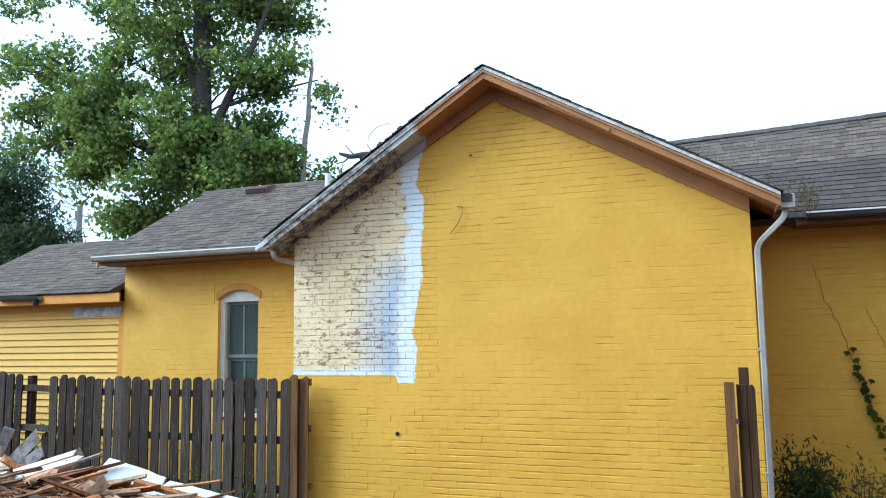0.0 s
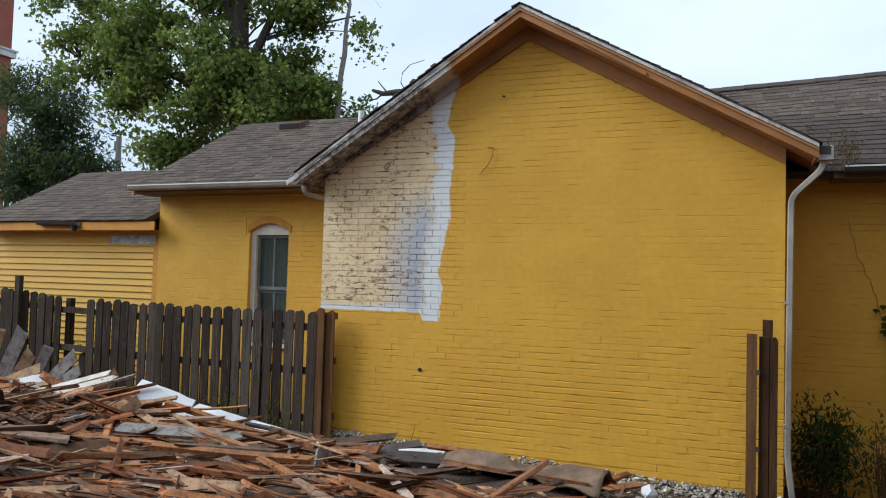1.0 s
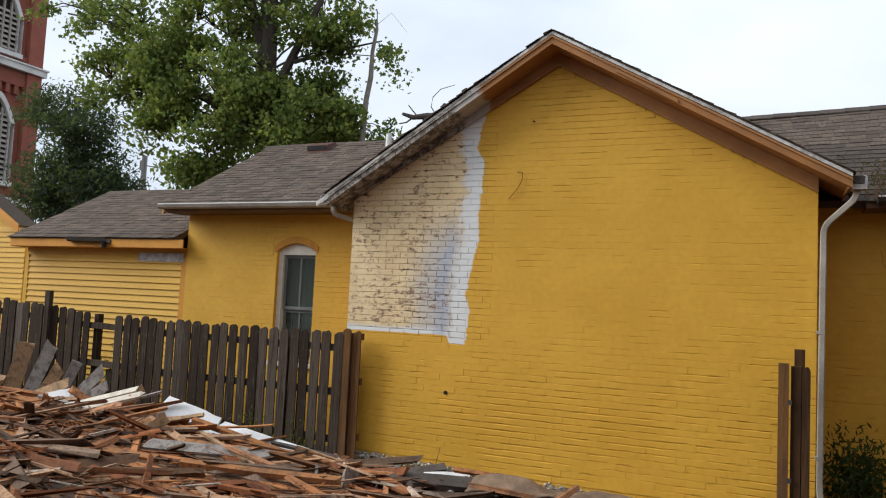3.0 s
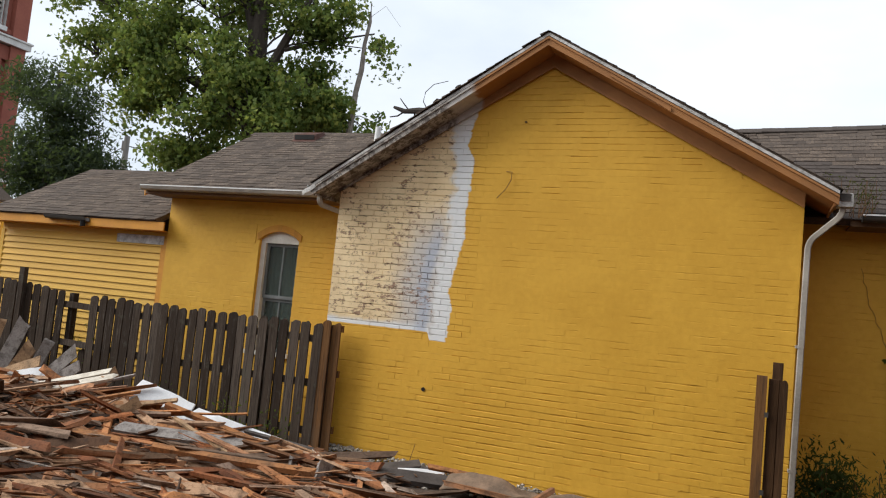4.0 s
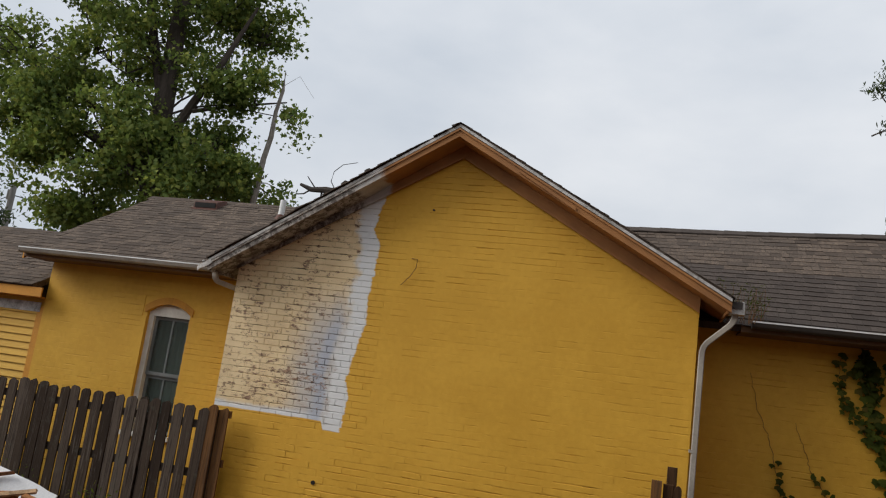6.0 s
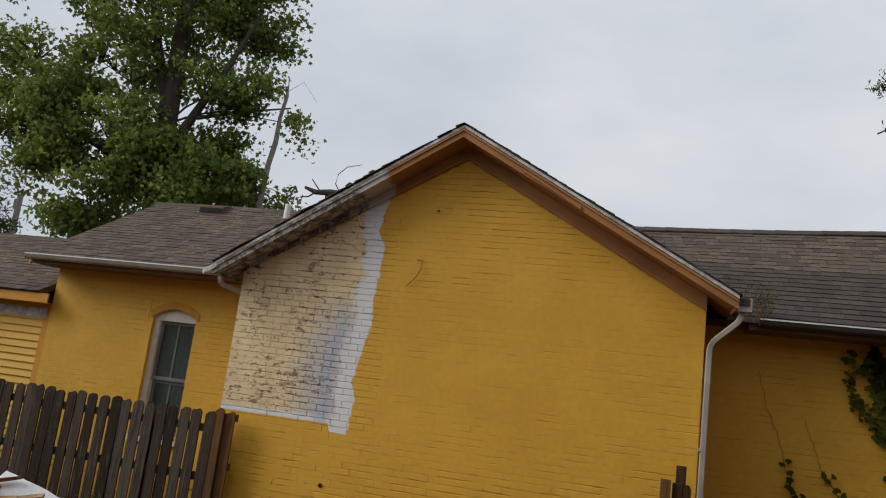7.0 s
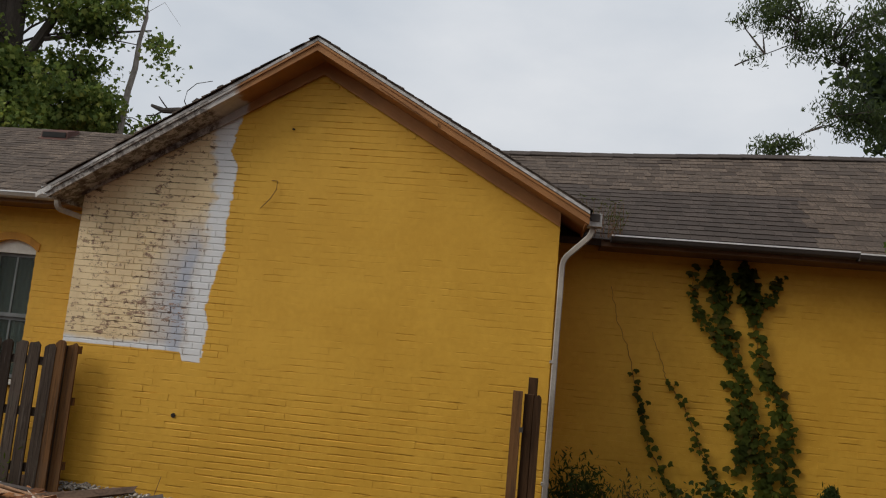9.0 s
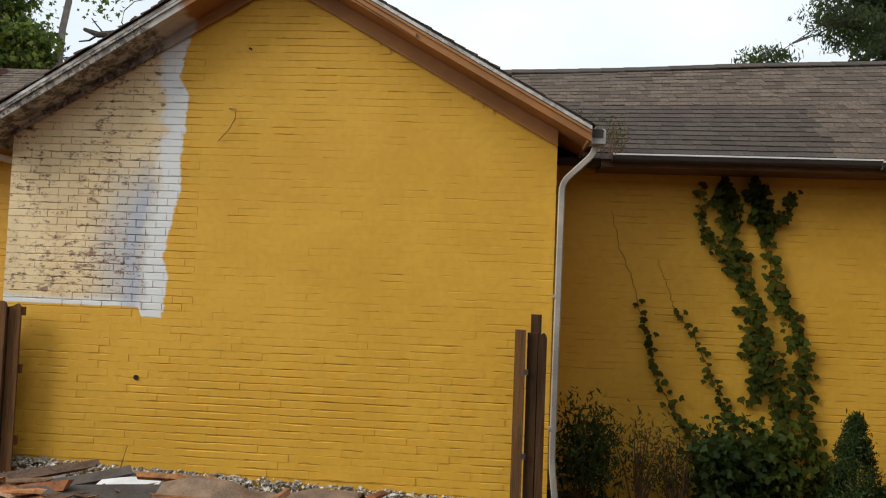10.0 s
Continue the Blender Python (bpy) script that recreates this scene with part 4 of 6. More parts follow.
# fallen dead branch and litter on the gable's roof
def roof_branch():
    ob = thing("fallen_branch", (0.5, 1.0, roof_top(0.5)), "dead dark branch lying across the gable roof", "branch")
    main = [(1.70, -0.02, roof_top(1.70) + 0.02), (1.42, 0.10, 4.37), (1.12, 0.22, 4.38), (0.85, 0.32, 4.42), (0.62, 0.38, 4.43), (0.44, 0.42, 4.50)]
    child("limb", Mesh().tube(main, [0.030, 0.046, 0.036, 0.044, 0.034, 0.020], 8), M_DARKWOOD, ob)
    low = roof_top(0.80)
    for pts, r in (([(1.02, 0.26, 4.40), (0.93, 0.28, 4.53), (0.95, 0.28, 4.66), (1.06, 0.28, 4.76), (1.26, 0.28, 4.80)], 0.009), ([(1.12, 0.22, 4.39), (1.24, 0.22, 4.50), (1.36, 0.20, 4.53)], 0.014), ([(1.24, 0.22, 4.50), (1.30, 0.22, 4.59)], 0.008),
                   ([(0.80, 0.33, 4.42), (0.79, 0.34, 4.22), (0.80, 0.34, low + 0.01)], 0.018), ([(0.92, 0.30, 4.41), (1.05, 0.27, 4.31), (1.2, 0.24, 4.28)], 0.012), ([(0.62, 0.38, 4.43), (0.52, 0.39, 4.37), (0.40, 0.40, 4.36)], 0.016),
                   ([(0.70, 0.36, 4.43), (0.60, 0.36, 4.54), (0.55, 0.36, 4.60)], 0.012)):
        child("twig", Mesh().tube(pts, [r * 0.8 * (1 - 0.5 * k / len(pts)) for k in range(len(pts))], 5), M_DARKWOOD, ob)


roof_branch()


def lump(mesh, c, r, rnd, sub=1, flat=1.0, wild=0.35):
    """An uneven stone or clod."""
    bm = bmesh.new()
    bmesh.ops.create_icosphere(bm, subdivisions=sub, radius=1.0)
    ph = rnd.uniform(0, 50)
    for v in bm.verts:
        k = 1 + wild * noise.noise(v.co * 1.3 + Vector((ph, ph, 0)))
        v.co = Vector((v.co.x * r * k * rnd.uniform(0.92, 1.08), v.co.y * r * k, v.co.z * r * k * flat)) + Vector(c)
    bm.verts.index_update()
    mesh.add([v.co for v in bm.verts], [[v.index for v in f.verts] for f in bm.faces])
    bm.free()


for i, (x, y, r) in enumerate(((1.42, -0.30, 0.06), (1.55, -0.30, 0.045), (1.68, -0.32, 0.055), (1.80, -0.33, 0.03), (1.95, -0.33, 0.03), (1.30, -0.28, 0.04), (0.35, -0.34, 0.035), (-0.12, -0.34, 0.03))):
    m = Mesh()
    lump(m, (0, 0, 0), r * 1.25, rng, 2, 0.7, 0.6)
    ob = part("leaf_litter_clump", m, M_DARKWOOD)
    ob.location = (x, y, roof_top(x) + r * 0.45)
    tagged(ob, "clump of dark leaf litter on the roof edge", "litter", group="litter on the gable roof")


# ---- lean-to with clapboards ----
LX0, LX1 = -7.5, -3.70
L_EY, L_EZ, L_RY = 0.72, 2.80, 2.9
LY = 1.02


def build_lean():
    wall = side_wall("wall_lean", LX0, MID_X0, LY, LY + 0.2, -0.3, 2.62, M_SIDING, "yellow painted clapboard wall of the low back wing")
    z = -0.2
    r = random.Random(2)
    while z < 2.50:
        m = Mesh()
        h = 0.108
        x0, x1 = LX0 + 0.09, LX1 - 0.10
        m.add([(x0, LY - 0.030, z), (x1, LY - 0.030, z), (x1, LY - 0.004, z + h + 0.01), (x0, LY - 0.004, z + h + 0.01),
               (x0, LY, z), (x1, LY, z), (x1, LY, z + h + 0.01), (x0, LY, z + h + 0.01)],
              [(0, 1, 2, 3), (0, 4, 5, 1), (1, 5, 6, 2), (3, 7, 4, 0), (2, 6, 7, 3)])
        b = part("siding_board", m, M_SIDING, wall)
        b.location.z = r.uniform(-0.003, 0.003)
        z += h
    child("corner_board", Mesh().box(LX1 - 0.10, LX1 + 0.03, LY - 0.03, LY - 0.002, -0.2, 2.50), M_ORANGE, wall, "orange painted corner board")
    child("corner_board", Mesh().box(LX0, LX0 + 0.09, LY - 0.03, LY - 0.002, -0.2, 2.50), M_SIDING, wall)
    child("metal_flashing", Mesh().box(-4.75, LX1 - 0.05, LY - 0.036, LY - 0.031, 2.42, 2.56), M_WHITE, wall, "strip of bare grey metal under the eave")
    side_wall("wall_lean_end", LX0, LX0 + 0.2, LY + 0.2, 4.8, -0.3, 2.62, M_SIDING, "yellow painted end wall of the low wing")
    side_wall("wall_lean_back", LX0, MID_X0, 4.8, 5.0, -0.3, 2.62, M_SIDING, "yellow painted back wall of the low wing")
    g = Mesh()
    tri = [(LY, 2.62), (4.9, 2.62), (L_RY, 3.80)]
    g.add([(LX0, y, z) for y, z in tri] + [(LX0 + 0.2, y, z) for y, z in tri], [(0, 1, 2), (5, 4, 3), (0, 3, 4, 1), (1, 4, 5, 2), (2, 5, 3, 0)])
    tagged(part("wall_lean_gable", g, M_SIDING), "yellow painted gable end of the low wing", "wall", kind="structure")
    lv = (L_RY - L_EY) * math.sqrt(1 + 0.53 ** 2)
    roof_plane("roof_lean", (LX0 - 0.12, L_EY, L_EZ), (1, 0, 0), (0, 1, 0.53), MID_X0 - LX0 + 0.05, lv, "brown grey asphalt shingle roof of the low wing", seed=12)
    roof_plane("roof_lean_back", (LX0 - 0.12, 2 * L_RY - L_EY, L_EZ), (1, 0, 0), (0, -1, 0.53), MID_X0 - LX0 + 0.05, lv, "brown grey asphalt shingle back slope", seed=13)
    ridge_cap("ridge_lean", LX0 - 0.12, MID_X0 - 0.1, L_RY, L_EZ + 0.53 * (L_RY - L_EY), "asphalt ridge cap shingles", 0.005)
    eave = thing("eave_trim", (LX0, L_EY, L_EZ - 0.2), "orange painted eave board of the low wing", "trim", kind="structure")
    child("fascia", Mesh().box(LX0 - 0.1, MID_X0 + 0.10, L_EY + 0.01, L_EY + 0.035, L_EZ - 0.17, L_EZ - 0.035), M_ORANGE, eave)
    child("soffit", Mesh().box(LX0 - 0.1, MID_X0 - 0.01, L_EY + 0.035, LY, L_EZ - 0.18, L_EZ - 0.16), M_ORANGE, eave)
    gut = thing("gutter_piece", (-5.6, L_EY, L_EZ - 0.1), "short weathered length of old gutter on the eave", "gutter")
    child("trough", Mesh().sweep(K_STYLE, [(-6.05, L_EY - 0.05, L_EZ - 0.075), (-5.12, L_EY - 0.05, L_EZ - 0.095)], (0, 0, 1)), M_GUTTER, gut)
    child("outlet", Mesh().tube([(-5.2, L_EY - 0.06, L_EZ - 0.10), (-5.2, L_EY - 0.06, L_EZ - 0.19)], [0.045, 0.04], 8), M_BLACK, gut, "dark outlet stub")


build_lean()

# rake boards of the middle wing's open end
rk = thing("mid_rake_trim", (-3.88, MID_EY, MID_EZ), "orange painted rake board of the middle wing", "trim", kind="structure")
rm = Mesh()
v = [(x, y, MID_EZ + MID_S * (y - MID_EY) + dz) for x in (-3.835, -3.81) for y, dz in ((MID_EY + 0.02, -0.02), (MID_RY, -0.02), (MID_RY, -0.16), (MID_EY + 0.02, -0.16))]
child("rake_board", rm.add(v, [(0, 1, 2, 3), (7, 6, 5, 4), (0, 4, 5, 1), (1, 5, 6, 2), (2, 6, 7, 3), (3, 7, 4, 0)]), M_ORANGE, rk)
for nm, x0, x1, y0, z0, mt in (("mid_eave_trim", -3.80, -0.3, MID_EY, MID_EZ, M_BROWN), ("right_eave_trim", W + EAVE + 0.2, RX1 + 0.2, R_EY, R_EZ, M_BROWN)):
    et = thing(nm, (x0, y0, z0 - 0.2), "painted wooden eave boards above the wall", "trim", kind="structure")
    child("fascia", Mesh().box(x0, x1, y0 + 0.005, y0 + 0.03, z0 - 0.115, z0 - 0.03), mt, et)
    child("soffit", Mesh().box(x0, x1, y0 + 0.03, D + 0.005, z0 - 0.115, z0 - 0.10), mt, et)


# ---- fence ----
def picket_mesh(width, height, thick, r, lean=0.0):
    """A board with a worn, rounded top."""
    m = Mesh()
    w = width / 2
    e = r.choice((0.004, 0.008, 0.02, 0.035))
    ring = [(-w, 0), (w, 0), (w * r.uniform(0.94, 1.0), height * 0.5), (w, height - 0.045), (w * 0.82, height - r.uniform(0.012, 0.02) - e * 0.4), (w * 0.45, height - r.uniform(0, e)), (-w * r.uniform(0.0, 0.4), height - r.uniform(0, e)), (-w * 0.82, height - 0.02 - r.uniform(0, e)), (-w, height - 0.05), (-w * r.uniform(0.93, 1.0), height * 0.45)]
    k = len(ring)
    bow = r.uniform(-0.008, 0.008)
    v = []
    for y in (0, thick):
        v += [(x + lean * z, y + bow * math.sin(z * 1.7), z) for x, z in ring]
    m.add(v, [tuple(range(k)), tuple(range(2 * k - 1, k - 1, -1))] + [((i + 1) % k, i, i + k, (i + 1) % k + k) for i in range(k)])
    return m


def fence_top(x):
    if x > -4.1:
        return 1.525 + 0.025 * max(0.0, -2.8 - x)
    return 1.575 + 0.06 * (-4.3 - x)


FY = -0.24


def build_fence():
    fence = thing("fence", (-4.0, FY, -0.2), "weathered grey brown wooden picket fence with gaps", "fence")
    r = random.Random(11)
    def zb(x):
        return pile(x, FY) - 0.03
    x = 0.02
    while x > -11.5:
        if -4.30 < x < -3.86:
            # two broken pickets in the gap
            h = 0.75
        else:
            h = fence_top(x) - zb(x) + r.uniform(-0.03, 0.02)
        if not (-4.08 < x < -3.86):
            wdt = r.uniform(0.122, 0.146)
            p = part("picket", picket_mesh(wdt, h, 0.020, r, r.uniform(-0.010, 0.010)), M_FENCE, fence)
            p.location = Vector((x, FY + r.uniform(-0.006, 0.002), zb(x))) - fence.location
        # boards behind, set off by half a step
        if r.random() < 0.34:
            hb = fence_top(x) - zb(x) + r.uniform(-0.04, 0.01) - (0.8 if -4.4 < x < -3.7 else 0)
            b = part("back_picket", picket_mesh(0.115, hb, 0.020, r, r.uniform(-0.008, 0.008)), M_FENCE, fence)
            b.location = Vector((x - 0.08 + r.uniform(-0.03, 0.03), FY + 0.085, zb(x))) - fence.location
        x -= r.uniform(0.158, 0.176)
    for dz in (-0.22, -0.78, -1.38):
        for x0, x1 in ((0.08, -2.4), (-2.4, -4.3), (-4.3, -7.6), (-7.6, -11.5)):
            m = Mesh().sweep([(-0.022, -0.045), (0.022, -0.045), (0.022, 0.045), (-0.022, 0.045)],
                             [(x0, FY + 0.047, fence_top(x0) + dz), (x1, FY + 0.047, fence_top(x1) + dz + 0.01)], (0, 0, 1))
            child("rail", m, M_FENCE, fence)
    for x, extra in ((-2.4, -0.05), (-4.3, -0.04), (-5.22, 0.22), (-7.6, 0.0), (-10.2, 0.05)):
        m = Mesh().box(x - 0.045, x + 0.045, FY + 0.07, FY + 0.16, -0.4, fence_top(x) + extra, None)
        if extra > 0.1:
            m = Mesh().box(x - 0.05, x + 0.05, FY - 0.08, FY - 0.008, -0.4, fence_top(x) + extra)
        child("post", m, M_FENCE, fence)
    # end post by the wall, with two brown boards on it
    child("post", Mesh().box(0.10, 0.19, FY + 0.03, FY + 0.12, -0.4, 1.50), M_FENCE, fence)
    for x, y, h in ((0.145, FY + 0.0, 1.565), (0.265, FY + 0.05, 1.55)):
        p = part("end_board", picket_mesh(0.12, h + 0.3, 0.022, r), M_FENCE_BROWN, fence, "brown wooden end board")
        p.location = Vector((x, y, -0.3)) - fence.location
    for z in (1.42, 0.85, 0.15):
        child("rail_stub", Mesh().box(0.19, 0.34, FY + 0.075, FY + 0.115, z, z + 0.085), M_FENCE_BROWN, fence)


build_fence()


def build_stub():
    ob = thing("fence_post_stub", (5.3, -0.2, -0.3), "old wooden gate posts standing against the wall corner", "post")
    r = random.Random(4)
    child("post", Mesh().box(5.185, 5.282, -0.44, -0.35, -0.5, 1.50, None), M_FENCE_BROWN, ob, "orange brown square post")
    child("post", Mesh().box(5.300, 5.390, -0.40, -0.31, -0.5, 1.475), M_POST, ob, "dark weathered square post")
    child("tall_post", Mesh().box(5.330, 5.425, -0.305, -0.23, -0.5, 1.64), M_POST, ob, "dark taller post")
    p = part("picket", picket_mesh(0.075, 1.98, 0.02, r), M_POST, ob)
    p.location = Vector((5.435, -0.425, -0.5)) - ob.location
    for z in (0.35, 1.1):
        child("hinge", Mesh().box(5.27, 5.31, -0.446, -0.436, z, z + 0.05), M_GUTTER, ob, "rusted metal hinge")


build_stub()


# ---- foundation stones ----
def base_line(x):
    """Lower edge of the yellow brickwork."""
    return 0.03 - 0.032 * x


def build_foundation():
    ob = thing("foundation", (W / 2, -0.02, -0.4), "grey white rubble stone foundation with crumbling lime mortar", "foundation", kind="structure")
    child("footing", Mesh().box(0.002, W - 0.002, -0.035, 0.004, -0.55, base_line(W) - 0.02), M_STONE, ob)
    r = random.Random(21)
    for row in range(2):
        x = 0.02
        while x < W - 0.05:
            s = r.uniform(0.02, 0.045) if r.random() < 0.85 else r.uniform(0.05, 0.075)
            m = Mesh()
            lump(m, (0, 0, 0), s, r, 1, r.uniform(0.35, 0.65), 1.2)
            st = part("stone", m, M_STONE, ob)
            st.rotation_euler = (r.uniform(-0.4, 0.4), r.uniform(-0.4, 0.4), r.uniform(0, 6.28))
            st.location = Vector((x + s * 0.7, -0.02 - 0.05 * row + r.uniform(-0.03, 0.015), base_line(x) - 0.035 - 0.06 * row + r.uniform(-0.035, 0.015))) - ob.location
            x += s * r.uniform(1.4, 3.2)
    crumbs = Mesh()
    for i in range(2600):
        x = r.uniform(0.0, W)
        d = r.random() ** 1.4
        lump(crumbs, (x, -0.03 - 0.22 * d, base_line(x) - 0.015 - 0.17 * d + r.uniform(-0.02, 0.012)), 0.006 + 0.02 * r.random() ** 1.8, r, 1, 0.7, 1.2)
    tagged(child("crumbled_mortar", crumbs, M_STONE, ob), kind="stuff")


build_foundation()


# ---- rubble heap ----
def plank_into(m, c, yaw, pitch, roll, L, w, t, r):
    """A broken board: two bent lengths with splintered ends."""
    rot = Euler((roll, pitch, yaw)).to_matrix()
    v = []
    for i, s in enumerate((-0.5, 0.0, 0.5)):
        for a, b in ((-1, -1), (1, -1), (1, 1), (-1, 1)):
            jag = r.uniform(-0.22, 0.22) * w * 3 if i != 1 else 0
            taper = r.uniform(0.12, 1.0) if i != 1 else r.uniform(0.8, 1.0)
            v.append(rot @ Vector((s * L + jag, a * w / 2 * taper, b * t / 2)) + Vector(c))
    f = [(3, 2, 1, 0), (8, 9, 10, 11)]
    for k in (0, 4):
        f += [(k + i, k + (i + 1) % 4, k + 4 + (i + 1) % 4, k + 4 + i) for i in range(4)]
    m.add(v, f)


def build_rubble():
    r = random.Random(31)
    m = Mesh()
    for i in range(7600):
        x = r.uniform(-7.5, 4.2)
        y = -0.75 - 5.6 * r.random() ** 1.5
        if -2.1 < x < 0.5 and -1.55 < y < -1.05 and r.random() < 0.8:
            continue
        if ((x > 0.3 and y > -1.3) or (x > 1.7 and y > -2.4)) and r.random() < 0.88:
            continue
        kind = r.random()
        flat = 0.12 if x > -0.8 else 0.20
        z = pile(x, y) + r.uniform(-0.05, 0.09) - (0.05 if y > -1.2 else 0)
        yaw = r.gauss(0.12, 0.55)
        if kind < 0.16:
            L, w, t = r.uniform(0.7, 1.7), r.uniform(0.06, 0.15), r.uniform(0.015, 0.04)
        elif kind < 0.5:
            L, w, t = r.uniform(0.2, 0.8), r.uniform(0.03, 0.10), r.uniform(0.008, 0.025)
        else:
            L, w, t = r.uniform(0.08, 0.6), 0.006 + 0.022 * r.random(), r.uniform(0.004, 0.012)
            yaw = r.gauss(0.1, 0.9)
        plank_into(m, (x, y, z), yaw, r.gauss(0.02, flat), r.gauss(0, 0.45), L, w, t, r)
    tagged(part("rubble_heap", m, M_DEBRIS), "heap of splintered red brown demolition lumber on the dirt", "rubble", kind="stuff")
    chips = Mesh()
    for i in range(1700):
        x, y = r.uniform(-0.2, 5.3), -0.10 - 1.5 * r.random() ** 2.0
        lump(chips, (x, y, pile(x, y) + 0.012), 0.008 + 0.045 * r.random() ** 2.2, r, 1, 0.5, 1.1)
    tagged(part("stone_rubble", chips, M_STONE), "crumbled grey mortar and stone chips along the wall", "rubble", kind="stuff")


build_rubble()


def board(a, b, w, t, mat, label, name="broken_plank", group="boards on the rubble heap", roll=0.0, seed=1):
    """One board of the heap from a to b, resting on the lumber."""
    r = random.Random(seed)
    lift = Vector((0, 0, (0.12 if mat is M_PLANK_WHITE else 0.10 if abs(b[2] - a[2]) > 0.4 else 0.14) if a[1] < -1.12 else 0.0))
    if a[0] < -2.2 and mat is M_PLANK_RED:
        lift.z -= 0.12
    a, b = Vector(a) + lift, Vector(b) + lift
    d = b - a
    m = Mesh()
    x = d.normalized()
    side = Vector((0, 0, 1)).cross(x)
    side = side.normalized() if side.length > 0.05 else Vector((0, 1, 0))
    up = x.cross(side)
    side, up = side * math.cos(roll) + up * math.sin(roll), up * math.cos(roll) - side * math.sin(roll)
    n = 6
    for i in range(n + 1):
        s = i / n
        e = 1.0
        for p, q in ((-1, -1), (1, -1), (1, 1), (-1, 1)):
            jag = r.uniform(-0.6, 0.6) * w if i in (0, n) else 0
            wig = 1 + r.uniform(-0.05, 0.05)
            m.v.append(tuple(a + d * s + x * jag * 0.5 + side * (p * w / 2 * wig) + up * (q * t / 2 + 0.012 * math.sin(s * 3 + seed))))
    for k in range(0, 4 * n, 4):
        m.f += [(k + i, k + (i + 1) % 4, k + 4 + (i + 1) % 4, k + 4 + i) for i in range(4)]
    m.f += [(3, 2, 1, 0), (4 * n, 4 * n + 1, 4 * n + 2, 4 * n + 3)]
    ob = part(name, m, mat)
    return tagged(ob, label, "plank", group)


WHITE_L = "white painted board lying broken on the rubble heap"
GREY_L = "grey weathered plank leaning on the rubble heap"
TAN_L = "tan splintered plank on the rubble heap"
RED_L = "raw red brown timber lying on the rubble heap"
board((-1.86, -1.24, 0.36), (-0.98, -1.24, 0.17), 0.30, 0.016, M_PLANK_WHITE, WHITE_L, roll=0.95, seed=1)
board((-1.02, -1.32, 0.16), (-0.60, -1.32, 0.09), 0.17, 0.014, M_PLANK_WHITE, WHITE_L, roll=0.75, seed=2)
board((-0.95, -1.20, 0.22), (0.47, -1.16, 0.0), 0.12, 0.03, M_PLANK_WHITE, WHITE_L, roll=0.6, seed=3)
board((-3.0, -1.95, 0.27), (-2.05, -1.50, 0.55), 0.10, 0.03, M_PLANK_CREAM, "flaking cream painted board lying on the rubble heap", roll=0.5, seed=4)
board((-2.78, -2.0, 0.24), (-1.92, -1.55, 0.50), 0.13, 0.03, M_PLANK_CREAM, "flaking cream painted board lying on the rubble heap", roll=0.4, seed=5)
board((-3.62, -1.30, 0.10), (-3.12, -1.05, 0.72), 0.17, 0.02, M_PLANK_GREY, GREY_L, roll=1.2, seed=6)
board((-3.40, -1.40, 0.10), (-2.92, -1.15, 0.56), 0.15, 0.02, M_PLANK_GREY, GREY_L, roll=1.2, seed=7)
board((-4.52, -1.15, 0.05), (-4.20, -1.0, 1.0), 0.20, 0.02, M_PLANK_GREY, GREY_L, roll=1.45, seed=8)
board((-4.82, -1.15, 0.15), (-4.70, -1.0, 1.02), 0.22, 0.02, M_PLANK_TAN, TAN_L, roll=1.35, seed=9)
board((-4.15, -1.25, 0.15), (-3.88, -1.1, 0.70), 0.18, 0.02, M_PLANK_TAN, TAN_L, roll=1.5, seed=10)
board((-4.0, -1.45, 0.28), (-3.5, -1.25, 0.50), 0.16, 0.02, M_PLANK_TAN, TAN_L, roll=1.0, seed=11)
board((-3.6, -1.5, 0.34), (-3.25, -1.4, 0.42), 0.13, 0.02, M_PLANK_WHITE, WHITE_L, roll=1.1, seed=31)
board((-3.55, -1.65, 0.36), (-0.30, -1.50, 0.02), 0.05, 0.04, M_PLANK_GREY, "long thin grey batten across the rubble heap", roll=0.3, seed=12)
board((-1.75, -1.9, 0.16), (-0.98, -1.5, 0.36), 0.06, 0.025, M_PLANK_TAN, TAN_L, roll=0.5, seed=13)
board((-1.2, -1.75, 0.20), (0.55, -1.45, 0.06), 0.035, 0.025, M_PLANK_RED, RED_L, roll=0.4, seed=14)
board((-0.9, -1.4, 0.20), (-0.25, -1.15, 0.28), 0.028, 0.018, M_PLANK_RED, RED_L, roll=0.4, seed=15)
board((-3.3, -2.6, 0.40), (-1.5, -2.2, 0.28), 0.13, 0.06, M_PLANK_RED, RED_L, roll=0.7, seed=16)
board((-2.6, -3.2, 0.36), (-0.6, -2.6, 0.18), 0.09, 0.05, M_PLANK_RED, RED_L, roll=0.3, seed=17)
board((-1.9, -2.3, 0.24), (-1.3, -1.75, 0.42), 0.05, 0.03, M_PLANK_RED, RED_L, roll=0.2, seed=18)
board((-0.7, -2.1, 0.16), (1.0, -1.75, 0.08), 0.06, 0.04, M_PLANK_RED, RED_L, roll=0.6, seed=19)
board((1.12, -2.25, -0.16), (1.11, -2.14, 0.17), 0.25, 0.03, M_PLANK_GREY, "grey nail-studded board standing in the rubble", roll=1.5, seed=20)
board((1.44, -2.25, -0.16), (1.45, -2.15, 0.16), 0.24, 0.03, M_PLANK_GREY, "grey nail-studded board standing in the rubble", roll=1.5, seed=21)
board((1.05, -0.75, -0.05), (1.75, -0.62, 0.09), 0.18, 0.03, M_DARKBOARD, "charred black board lying by the wall", roll=0.25, seed=22)
